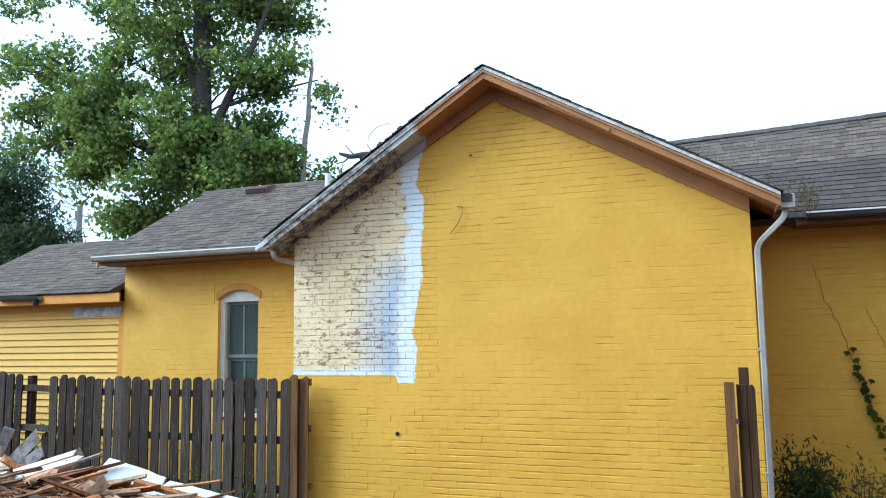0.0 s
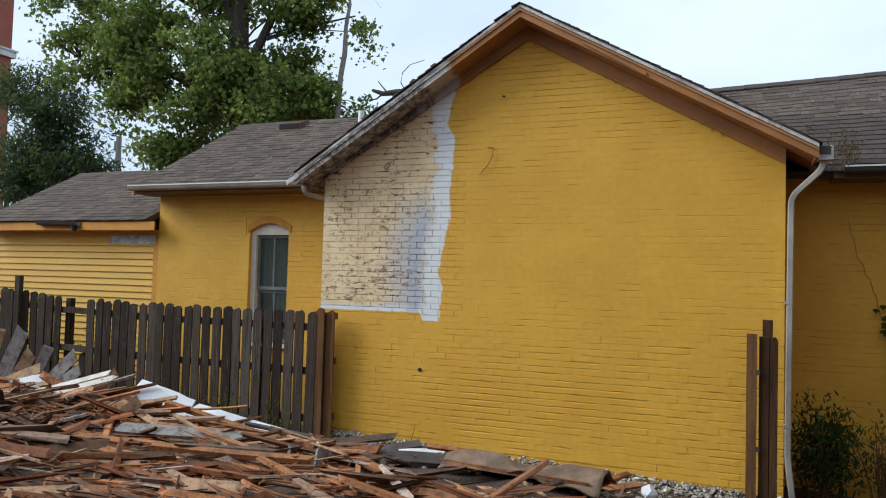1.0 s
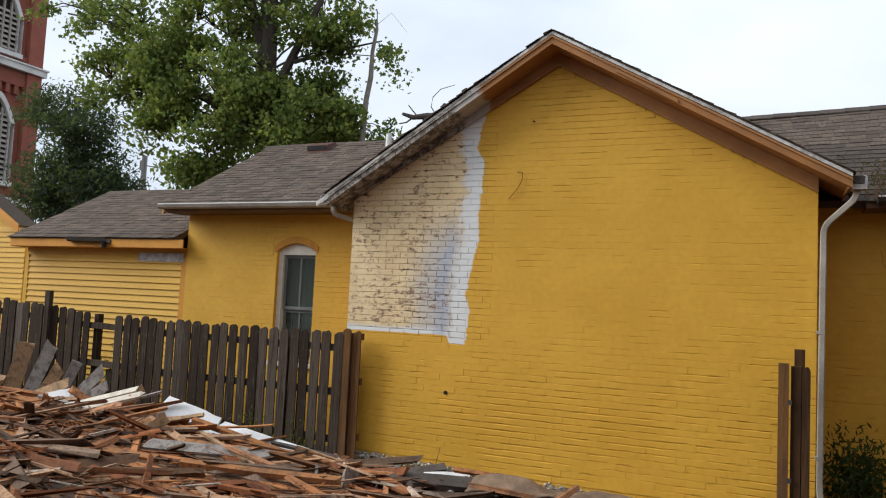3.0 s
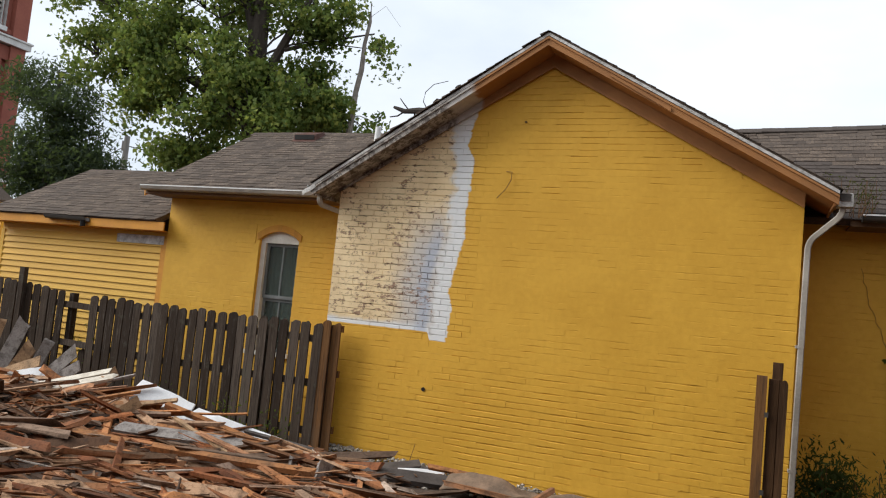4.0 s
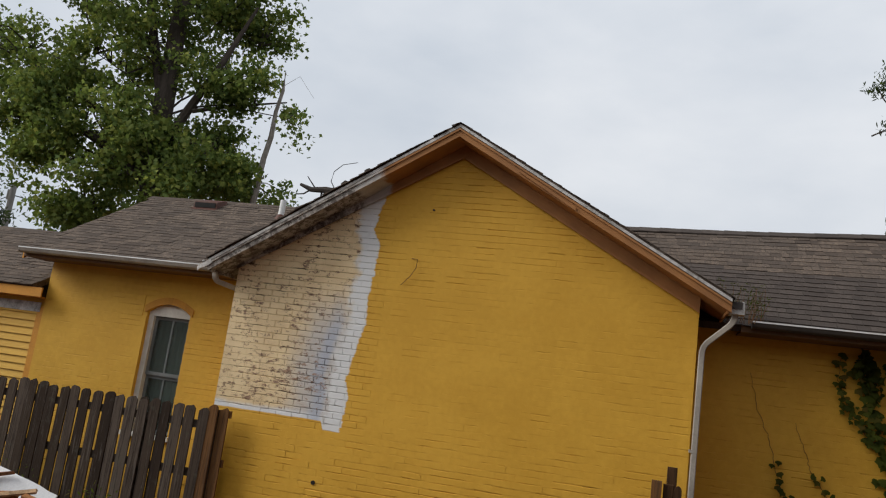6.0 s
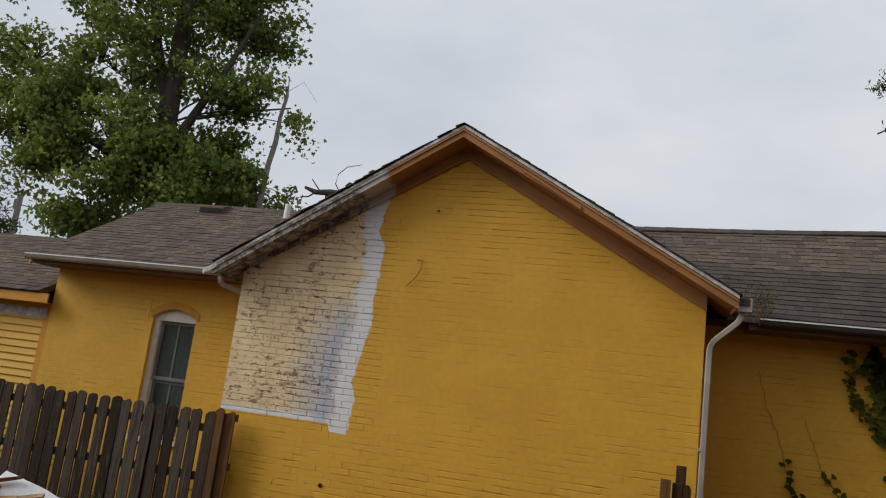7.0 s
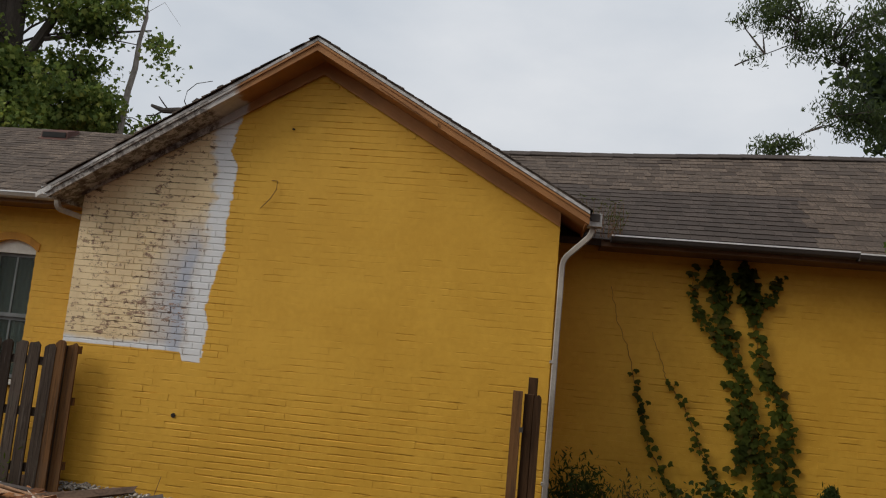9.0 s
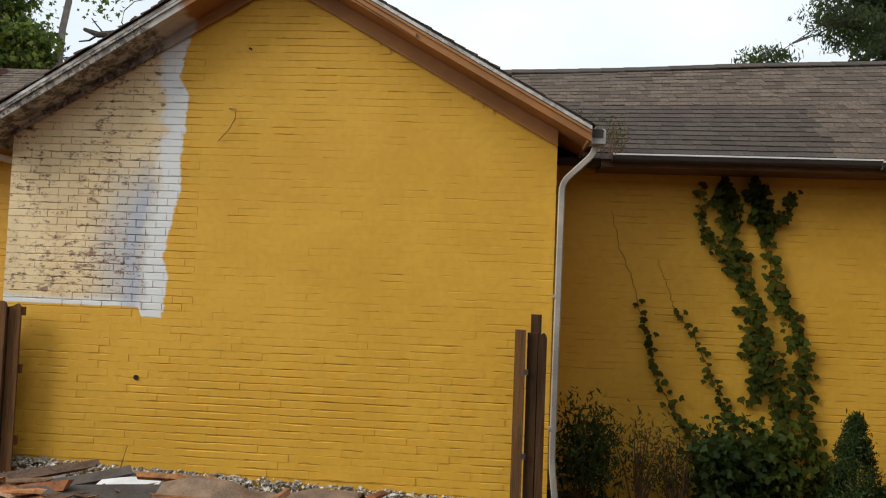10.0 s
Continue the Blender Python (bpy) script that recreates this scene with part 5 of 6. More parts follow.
board((1.30, -0.60, -0.07), (2.05, -0.56, -0.03), 0.20, 0.03, M_PLANK_GREY, "grey panel propped at the wall's foot", roll=1.1, seed=23)
board((0.5, -1.1, 0.03), (1.2, -1.0, 0.0), 0.05, 0.03, M_PLANK_RED, RED_L, roll=0.5, seed=24)
board((1.55, -0.85, 0.0), (2.1, -0.72, 0.03), 0.16, 0.012, M_PLANK_WHITE, "white broken panel by the wall", roll=0.4, seed=25)
board((1.5, -1.75, 0.0), (2.7, -1.35, 0.0), 0.20, 0.05, M_DARKBOARD, "charred black board lying on the rubble", roll=0.3, seed=26)
board((2.1, -1.2, 0.06), (2.7, -1.0, 0.02), 0.06, 0.03, M_PLANK_RED, RED_L, roll=0.5, seed=27)
board((0.0, -2.9, 0.16), (1.5, -2.5, 0.12), 0.08, 0.05, M_PLANK_RED, RED_L, roll=0.3, seed=28)
board((-4.9, -2.2, 0.52), (-3.2, -1.9, 0.42), 0.17, 0.05, M_PLANK_RED, RED_L, roll=0.5, seed=29)
board((-5.6, -1.5, 0.52), (-4.3, -1.6, 0.48), 0.14, 0.03, M_PLANK_TAN, TAN_L, roll=0.8, seed=30)


board((-2.55, -1.30, 0.20), (-2.30, -1.12, 0.52), 0.13, 0.018, M_PLANK_TAN, TAN_L, roll=1.4, seed=41)
board((-3.85, -1.20, 0.12), (-3.62, -1.05, 0.78), 0.15, 0.018, M_PLANK_GREY, GREY_L, roll=1.4, seed=42)
board((-2.75, -1.55, 0.22), (-1.95, -1.18, 0.50), 0.04, 0.03, M_PLANK_GREY, GREY_L, roll=0.3, seed=43)
board((2.15, -0.62, -0.08), (2.75, -0.50, -0.06), 0.15, 0.02, M_PLANK_GREY, "grey panel propped at the wall's foot", roll=0.9, seed=44)
board((0.55, -0.62, -0.06), (1.05, -0.50, -0.02), 0.13, 0.02, M_PLANK_GREY, "grey panel propped at the wall's foot", roll=0.8, seed=45)


def build_carpet():
    """A limp roll of muddy carpet."""
    m = Mesh()
    n, k = 26, 18
    for i in range(n + 1):
        s = i / n
        for j in range(k + 1):
            q = j / k
            x = 2.45 + 1.55 * s
            y = -1.75 + 0.95 * q + 0.08 * noise.noise((x * 2, q * 3, 1))
            z = pile(x, y) + 0.10 + 0.12 * math.sin(math.pi * q) * (0.6 + 0.6 * math.sin(s * 7 + q * 2)) + 0.06 * noise.noise((x * 3, y * 4, 2))
            m.v.append((x, y, z))
    w = k + 1
    for i in range(n):
        for j in range(k):
            m.f.append((i * w + j, (i + 1) * w + j, (i + 1) * w + j + 1, i * w + j + 1))
    ob = part("carpet", m, M_CARPET, smooth=True)
    so = ob.modifiers.new("thickness", "SOLIDIFY")
    so.thickness = 0.02
    tagged(ob, "muddy brown crumpled carpet dumped on rubble", "carpet")


board((-2.35, -2.05, 0.24), (-1.20, -1.50, 0.40), 0.10, 0.06, M_PLANK_RED, RED_L, roll=0.4, seed=51)
board((-1.05, -1.62, 0.30), (0.05, -1.42, 0.06), 0.07, 0.05, M_PLANK_RED, RED_L, roll=0.3, seed=52)
board((-1.35, -2.0, 0.18), (-1.22, -1.85, 0.34), 0.13, 0.02, M_PLANK_TAN, TAN_L, roll=1.3, seed=53)
board((-0.62, -1.95, 0.26), (0.62, -2.35, 0.04), 0.04, 0.03, M_PLANK_TAN, TAN_L, roll=0.2, seed=54)
board((-1.0, -2.35, 0.15), (0.35, -2.05, 0.12), 0.15, 0.04, M_PLANK_GREY, GREY_L, roll=0.5, seed=55)
board((-0.1, -1.36, 0.12), (1.25, -1.28, -0.02), 0.045, 0.035, M_DARKBOARD, "charred thin batten lying on the rubble", roll=0.3, seed=56)
build_carpet()
tb = Mesh()
lump(tb, (0, 0, 0), 0.085, rng, 2, 0.9)
bag = part("plastic_bag", tb, M_PLANK_WHITE)
bag.location = (4.3, -0.7, -0.11)
tagged(bag, "crumpled white plastic bag in the rubble", "bag")

# small things on the gable wall
# No hole is cut: a dark disc puts the depth's shade into colour.
hole = thing("wall_pipe_hole", (1.45, 0, 0.84), "dark round disc standing for a pipe hole in the yellow wall", "hole", kind="structure")
child("hole_lining", Mesh().tube([(1.45, 0.01, 0.845), (1.45, -0.010, 0.845)], [0.025, 0.025], 12), M_DARKWOOD, hole)
nail = thing("nail", (2.455, 0, 4.178), "rusty nail in the yellow wall", "nail")
child("shank", Mesh().tube([(2.455, 0.005, 4.178), (2.457, -0.045, 4.168)], [0.010, 0.008], 6), M_BARK, nail)
child("head", Mesh().tube([(2.457, -0.045, 4.168), (2.457, -0.052, 4.166)], [0.012, 0.012], 8), M_BARK, nail)
cord = thing("hanging_cord", (2.33, 0, 3.55), "short brown cord hanging from the yellow wall", "cord")
child("cord", Mesh().tube([(2.26, -0.006, 3.565), (2.335, -0.02, 3.56), (2.335, -0.03, 3.46), (2.28, -0.035, 3.35), (2.17, -0.02, 3.235)], [0.0042] * 5, 5), M_STEM, cord)


# ---- plants ----
def leaf_cloud(name, centres, spreads, counts, size, mat, parent, seed, shape, droop=0.0, label=""):
    """Many small leaves round centres, in one mesh. shape: outline of a leaf in its own plane, length along y."""
    g = np.random.default_rng(seed)
    c = np.repeat(np.array(centres, float), counts, axis=0)
    s = np.repeat(np.array(spreads, float), counts, axis=0)
    n = len(c)
    p = c + np.clip(g.normal(size=(n, 3)), -1.9, 1.9) * s
    d = g.normal(size=(n, 3))
    d[:, 2] -= droop
    d /= np.linalg.norm(d, axis=1)[:, None]
    u = np.cross(d, g.normal(size=(n, 3)))
    u /= np.linalg.norm(u, axis=1)[:, None]
    sz = size * g.uniform(0.6, 1.35, n)
    nrm = np.cross(d, u)
    sh = np.array(shape, float)
    k = len(sh)
    fold = np.abs(sh[:, 0]) * g.uniform(0.1, 0.5, n)[:, None]
    v = p[:, None, :] + sz[:, None, None] * (sh[None, :, 0, None] * u[:, None, :] + sh[None, :, 1, None] * d[:, None, :] + fold[:, :, None] * nrm[:, None, :])
    me = bpy.data.meshes.new(name)
    me.vertices.add(n * k)
    me.vertices.foreach_set("co", v.reshape(-1))
    me.loops.add(n * k)
    me.loops.foreach_set("vertex_index", np.arange(n * k, dtype=np.int32))
    me.polygons.add(n)
    me.polygons.foreach_set("loop_start", np.arange(0, n * k, k, dtype=np.int32))
    me.materials.append(mat)
    me.update(calc_edges=True)
    ob = new(name, me)
    ob.parent = parent
    if parent is not None:
        ob.location = -parent.location
    if label:
        tagged(ob, label)
    return ob


MAPLE_LEAF = [(0, -0.5), (0.32, -0.22), (0.55, 0.12), (0.22, 0.16), (0, 0.62), (-0.22, 0.16), (-0.55, 0.12), (-0.32, -0.22)]
LONG_LEAF = [(0, -0.5), (0.13, -0.1), (0.10, 0.25), (0, 0.55), (-0.10, 0.25), (-0.13, -0.1)]
IVY_LEAF = [(0, -0.35), (0.38, -0.28), (0.52, 0.05), (0.18, 0.22), (0, 0.55), (-0.18, 0.22), (-0.52, 0.05), (-0.38, -0.28)]


def tree(name, base, label, trunk, blobs, n_clumps, per, size, clump, mat, shape, seed, droop=0.3, bare=(), chain=False, ragged=-0.28):
    """A tapered trunk, limbs out to clumps of leaves that fill the given ellipsoids unevenly. trunk: points and radii."""
    r = random.Random(seed)
    ob = thing(name, base, label, "tree")
    wood = Mesh()
    pts, rad = trunk
    pts = [Vector(p) for p in pts]
    wood.tube(pts, rad, 10)
    for extra_pts, extra_rad in bare:
        wood.tube(extra_pts, extra_rad, 7)
    centres = []
    weights = [b[2] for b in blobs]
    tries = 0
    while len(centres) < n_clumps and tries < 40000:
        tries += 1
        c, rr, _ = r.choices(blobs, weights)[0]
        q = Vector((r.gauss(0, 1), r.gauss(0, 1), r.gauss(0, 1))).normalized() * (r.random() ** 0.45) * r.uniform(0.8, 1.22)
        p = Vector((c[0] + q.x * rr[0], c[1] + q.y * rr[1], c[2] + q.z * rr[2]))
        if noise.noise(p * (0.6 if ragged < -0.2 else 0.85) + Vector((seed, 0, 0))) < (-0.28 if ragged < -0.2 else ragged - 0.22):
            continue
        if any((p - o).length < clump * 0.62 for o in centres):
            continue
        centres.append(p)
    hubs = []
    for b in blobs:
        c = Vector(b[0])
        # limb from the trunk to the heart of each mass
        k = min(range(len(pts)), key=lambda i: abs(pts[i].z - (c.z - 1.2)) + 0.2 * (pts[i] - c).length)
        a = pts[k]
        if chain and hubs:
            a = min(hubs, key=lambda q: (q - c).length)
        mid = a.lerp(c, 0.5) + Vector((r.uniform(-0.3, 0.3), r.uniform(-0.3, 0.3), 0.25))
        path = [a.lerp(mid, 0.0), a.lerp(mid, 0.5) + Vector((0, 0, 0.1)), mid, mid.lerp(c, 0.5), c]
        r0 = max(0.05, rad[k] * 0.55) if b[2] > 0.6 else max(0.016, rad[k] * 0.12)
        wood.tube(path, [r0, r0 * 0.8, r0 * 0.62, r0 * 0.45, r0 * 0.3], 7)
        hubs += path[1:]
    hubs += pts[len(pts) // 2:]
    for p in centres:
        h = min(hubs, key=lambda q: (q - p).length + (0.4 if q.z > p.z else 0))
        mid = h.lerp(p, 0.55) + Vector((r.uniform(-0.2, 0.2), r.uniform(-0.2, 0.2), r.uniform(0.0, 0.3)))
        L = (h - p).length
        r0 = min(0.055, 0.012 + 0.013 * L)
        wood.tube([h, h.lerp(mid, 0.6), mid, p], [r0, r0 * 0.8, r0 * 0.55, 0.006], 5, False)
    part_w = child("trunk", wood, M_BARK, ob)
    counts = [int(per * r.uniform(0.55, 1.4)) for _ in centres]
    spreads = [(clump * r.uniform(0.4, 0.75), clump * r.uniform(0.4, 0.75), clump * r.uniform(0.24, 0.48)) for _ in centres]
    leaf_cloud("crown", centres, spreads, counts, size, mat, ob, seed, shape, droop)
    return ob


# the big maple behind the house: full inner masses, and thin outer boughs with sky between them
MAPLE_INNER = [((-10.4, 7.4, 7.8), (1.64, 1.31, 1.64), 1.10), ((-8.6, 8.0, 10.2), (2.30, 1.84, 1.70), 0.85), ((-8.5, 7.4, 6.9), (1.83, 1.47, 1.45), 1.70), ((-6.5, 8.3, 7.2), (1.53, 1.22, 1.02), 0.90), ((-9.2, 7.6, 5.4), (1.27, 1.02, 0.68), 0.55), ((-8.9, 8.0, 12.5), (2.70, 2.16, 1.60), 1.0), ((-9.4, 8.0, 15.2), (2.50, 2.00, 2.00), 0.90), ((-6.0, 8.2, 9.2), (0.91, 0.73, 1.01), 0.30), ((-9.9, 7.6, 9.7), (1.17, 0.94, 0.98), 0.20), ((-7.2, 7.3, 6.3), (1.2, 0.8, 0.9), 0.55)]
MAPLE_OUTER = [((-13.4, 7.2, 10.1), (1.90, 1.52, 1.14), 0.22), ((-11.9, 7.6, 9.3), (1.37, 1.09, 1.07), 0.12), ((-12.6, 7.1, 8.0), (1.23, 0.98, 0.85), 0.24), ((-11.0, 7.1, 6.6), (0.85, 0.68, 0.71), 0.30), ((-4.6, 8.8, 8.5), (0.89, 0.71, 0.58), 0.22), ((-5.4, 8.9, 6.7), (1.26, 1.01, 0.63), 0.50), ((-5.8, 8.9, 10.6), (0.84, 0.67, 0.84), 0.16), ((-12.8, 7.3, 12.3), (2.11, 1.69, 1.25), 0.12), ((-6.4, 8.6, 11.8), (1.24, 0.99, 1.24), 0.36)]
tree("maple_tree", (-7.6, 8.0, -0.25), "tall spreading green maple tree behind the house",
     ([(-7.6, 8.0, -0.25), (-7.6, 8.0, 3), (-7.6, 8.0, 6), (-7.8, 8.0, 8.1), (-7.85, 8.0, 10.85), (-7.9, 8.1, 13), (-7.8, 8.1, 15.5)], [0.5, 0.40, 0.34, 0.29, 0.22, 0.14, 0.05]),
     MAPLE_INNER + MAPLE_OUTER, 770, 84, 0.118, 0.42, M_MAPLE, MAPLE_LEAF, 3, 0.6, ragged=0.25,
     bare=[([(-7.6, 8.0, 6.6), (-7.2, 8.0, 8.0), (-6.25, 8.0, 9.7), (-5.6, 8.1, 11.3)], [0.17, 0.13, 0.085, 0.035]), ([(-7.7, 7.9, 7.0), (-9.2, 7.7, 8.0), (-10.5, 7.5, 8.6), (-12.2, 7.3, 9.6), (-14.6, 7.1, 10.2)], [0.13, 0.11, 0.085, 0.055, 0.025]),
           ([(-7.8, 8.0, 8.4), (-8.5, 7.9, 10.4), (-9.3, 7.9, 12.8)], [0.16, 0.12, 0.05]), ([(-6.9, 8.0, 8.3), (-5.9, 8.3, 8.6), (-4.6, 8.7, 8.9)], [0.06, 0.04, 0.018])])
snag = thing("dead_tree", (-5.2, 8.6, -0.25), "pale broken dead trunk standing among maple leaves", "tree")
child("trunk", Mesh().tube([(-5.2, 8.6, -0.25), (-5.1, 8.6, 4), (-5.0, 8.6, 6.2), (-4.93, 8.6, 7.3), (-4.84, 8.62, 7.9), (-4.82, 8.6, 8.6), (-4.72, 8.6, 9.2), (-4.74, 8.6, 9.7)], [0.13, 0.11, 0.09, 0.075, 0.07, 0.052, 0.045, 0.022], 8), M_DEADWOOD, snag)
child("bare_twig", Mesh().tube([(-4.76, 8.6, 9.3), (-4.3, 8.6, 9.6), (-3.8, 8.6, 9.0)], [0.007, 0.005, 0.003], 5), M_DEADWOOD, snag)
# darker tree beyond
tree("dark_tree", (-18.6, 11.0, -0.25), "dark blue green feathery tree beyond the low wing",
     ([(-18.6, 11.0, -0.25), (-18.6, 11.0, 3), (-18.5, 11.0, 6), (-18.7, 11.0, 9)], [0.35, 0.28, 0.18, 0.05]),
     [((-18.6, 11.0, 7.3), (1.2, 1.3, 2.0), 1.0), ((-19.8, 11.0, 8.2), (1.0, 1.0, 1.1), 0.5), ((-17.2, 11.2, 5.7), (0.95, 1.2, 1.1), 0.6), ((-19.6, 11.0, 5.3), (1.2, 1.2, 1.3), 0.7), ((-18.0, 11.2, 3.8), (1.6, 1.2, 1.0), 0.5)],
     170, 150, 0.20, 0.62, M_DARKLEAF, LONG_LEAF, 8, 0.4)
# trees behind the right wing
tree("locust_tree", (17.6, 7.9, -0.25), "dark feathery locust tree behind the shingle roof",
     ([(17.6, 7.9, -0.25), (17.4, 7.8, 3), (17.0, 7.6, 6), (16.4, 7.4, 8.6), (15.6, 7.2, 11)], [0.28, 0.22, 0.16, 0.10, 0.04]),
     [((12.8, 7.3, 9.6), (1.2, 1.0, 1.1), 0.8), ((10.9, 7.4, 8.75), (1.05, 0.8, 0.6), 0.75), ((11.3, 7.4, 7.15), (0.9, 0.7, 0.5), 0.6), ((9.0, 7.4, 8.1), (0.40, 0.4, 0.62), 0.6), ((9.95, 7.4, 6.42), (0.5, 0.4, 0.10), 0.18), ((9.8, 7.4, 9.3), (0.7, 0.6, 0.4), 0.3)],
     125, 105, 0.105, 0.28, M_LOCUST, LONG_LEAF, 13, 1.3, chain=True)
tree("maple_tree", (18.2, 9.8, -0.25), "dark green leafy maple tree behind the shingle roof",
     ([(18.2, 9.8, -0.25), (18.0, 9.7, 3), (17.6, 9.6, 6), (17.3, 9.6, 9)], [0.32, 0.26, 0.2, 0.07]),
     [((13.3, 9.0, 8.2), (1.1, 1.0, 1.2), 1.0), ((15.2, 9.0, 9.0), (1.9, 1.7, 2.4), 1.2), ((13.8, 9.0, 6.9), (0.8, 0.7, 0.5), 0.4)],
     190, 105, 0.16, 0.56, M_DARKLEAF, MAPLE_LEAF, 17, 0.5)


# ---- ivy on the right wing's wall ----
def IVY_X(x):
    return x if x < 6.3 else 6.3 + 0.89 * (x - 6.3)


def vine(path, label, leaf, per, spread, seed, y=D - 0.02, bare=0.0):
    """A stem over the wall with leaves laid along it. path: x and z."""
    path = [(IVY_X(x), z) for x, z in path]
    r = random.Random(seed)
    ob = thing("ivy_vine", (path[-1][0], y, path[-1][1]), label, "vine", group="ivy on the wall")
    pts = []
    for i in range(len(path) - 1):
        for k in range(8):
            s = k / 8
            pts.append((path[i][0] * (1 - s) + path[i + 1][0] * s + r.uniform(-0.012, 0.012), y + 0.008 + r.uniform(-0.004, 0.004), path[i][1] * (1 - s) + path[i + 1][1] * s))
    pts.append((path[-1][0], y, path[-1][1]))
    child("stem", Mesh().tube(pts, [0.002 + 0.004 * i / len(pts) for i in range(len(pts))], 5), M_STEM, ob)
    me = Mesh()
    start = int(bare * len(pts))
    for i in range(start, len(pts)):
        f = (i - start + 3) / max(1, len(pts) - start)
        for _ in range(max(1, int(1.5 * per * min(1.0, 0.45 + f)))):
            wd = spread * min(1.0, 0.5 + f)
            px, pz = pts[i][0] + r.gauss(0, wd), pts[i][2] + r.gauss(0, 0.035)
            s = leaf * r.uniform(0.42, 1.0)
            a = r.gauss(math.pi, 0.6)
            tilt = r.uniform(0.1, 0.7)
            k = len(me.v)
            py = y - r.uniform(0.005, 0.09)
            for lx, ly in IVY_LEAF:
                gx, gz = lx * math.cos(a) - ly * math.sin(a), lx * math.sin(a) + ly * math.cos(a)
                me.v.append((px + gx * s, py - tilt * gz * s * -0.6 + abs(lx) * s * 0.2, pz + gz * s))
            me.f.append(tuple(range(k, k + 8)))
    child("foliage", me, M_IVY, ob)


IVY_L = "dark green ivy climbing the yellow brick wall"
vine([(7.25, 3.10), (7.22, 2.78), (7.28, 2.6), (7.39, 2.40), (7.55, 2.22), (7.70, 2.10)], IVY_L, 0.10, 1.5, 0.045, 1)
vine([(7.50, 2.9), (7.56, 2.65), (7.62, 2.42), (7.75, 2.13), (7.85, 1.72), (7.95, 1.45), (8.06, 1.23), (8.16, 0.85), (8.3, 0.5), (8.40, -0.2)], IVY_L, 0.115, 3.6, 0.075, 2)
vine([(7.92, 2.9), (7.96, 2.6), (8.08, 2.17), (8.14, 1.95), (8.25, 1.74), (8.39, 1.45), (8.44, 1.18), (8.42, 0.85), (8.5, 0.5), (8.62, 0.2), (8.65, -0.2)], IVY_L, 0.115, 2.6, 0.065, 3)
vine([(8.34, 2.98), (8.26, 2.82), (8.12, 2.66), (8.00, 2.56)], IVY_L, 0.11, 1.8, 0.035, 4)
vine([(6.20, 2.75), (6.30, 2.35), (6.45, 2.05), (6.56, 1.70), (6.69, 1.31), (6.79, 0.94), (7.05, 0.57), (7.25, 0.33), (7.35, -0.2)], "thin ivy vine with a bare upper stem on yellow brick", 0.095, 2.1, 0.042, 5, bare=0.36)
vine([(6.75, 2.25), (6.88, 1.95), (6.97, 1.70), (7.19, 1.45), (7.39, 1.08), (7.52, 0.77), (7.65, 0.55), (7.65, -0.2)], "thin ivy vine with a bare upper stem on yellow brick", 0.085, 1.7, 0.032, 6, bare=0.27)
vine([(7.80, 1.40), (7.90, 1.2), (7.98, 1.0), (7.85, 0.80)], IVY_L, 0.11, 2.5, 0.05, 7)
vine([(9.88, 2.35), (9.82, 2.0), (9.76, 1.7), (9.90, 1.45), (10.02, 1.1), (10.10, 0.7), (10.1, -0.2)], "straggling ivy vine on the yellow brick wall", 0.10, 2.4, 0.06, 8, bare=0.2)
top_ivy = thing("ivy_clump", (7.48, D, 3.0), "dense dark ivy clump under the eave", "vine", group="ivy on the wall")
leaf_cloud("foliage", [(7.38, D - 0.07, 2.98), (7.43, D - 0.07, 2.80), (7.71, D - 0.07, 2.98), (7.75, D - 0.07, 2.75)], [(0.06, 0.025, 0.09)] * 4, [32, 26, 42, 34], 0.12, M_IVY, top_ivy, 5, IVY_LEAF, 1.0)
eave_vine = thing("eave_vine", (9.1, 0.45, 3.2), "green vine leaves spilling over the gutter", "vine")
leaf_cloud("foliage", [(9.30 + 0.22 * i, 0.40, 3.30 + 0.03 * (i % 3)) for i in range(9)], [(0.13, 0.08, 0.07)] * 9, [60] * 9, 0.085, M_MAPLE, eave_vine, 6, IVY_LEAF, 0.4)


def shrub(name, x, y, height, width, n, size, mat, shape, label, seed, dry=False, cone=False):
    r = random.Random(seed)
    z = pile(x, y)
    ob = thing(name, (x, y, z), label, "shrub")
    wood = Mesh()
    tips = []
    for i in range(14 if not cone else 6):
        a = r.uniform(0, 6.28)
        top = (x + math.cos(a) * width * r.uniform(0.1, 0.9), y + math.sin(a) * width * r.uniform(0.1, 0.6), z + height * r.uniform(0.55, 1.0))
        if cone:
            top = (x + r.uniform(-0.03, 0.03), y, z + height)
        mid = ((x + top[0]) / 2, (y + top[1]) / 2, z + (top[2] - z) * 0.55)
        wood.tube([(x + r.uniform(-0.05, 0.05), y, z - 0.03), mid, top], [0.012, 0.008, 0.003], 5)
        tips += [(mid, 0.8), (top, 0.6), (((mid[0] + top[0]) / 2, (mid[1] + top[1]) / 2, (mid[2] + top[2]) / 2), 0.8)]
    child("stem", wood, M_STEM, ob)
    if cone:
        cs = []
        for i in range(150):
            s = r.random() ** 1.35
            a = r.uniform(0, 6.28)
            rad = width * (1 - s) * r.uniform(0.55, 1.0)
            cs.append((x + math.cos(a) * rad, y + math.sin(a) * rad, z + 0.05 + s * height))
        leaf_cloud("foliage", cs, [(0.035, 0.035, 0.045)] * 150, [n // 150] * 150, size, mat, ob, seed, shape, -0.8)
    else:
        cs = [t[0] for t in tips]
        w = 0.10 if dry else 0.14
        leaf_cloud("foliage", cs, [(w, w, w * 1.1)] * len(cs), [n // len(cs)] * len(cs), size, mat, ob, seed, shape, 0.8)


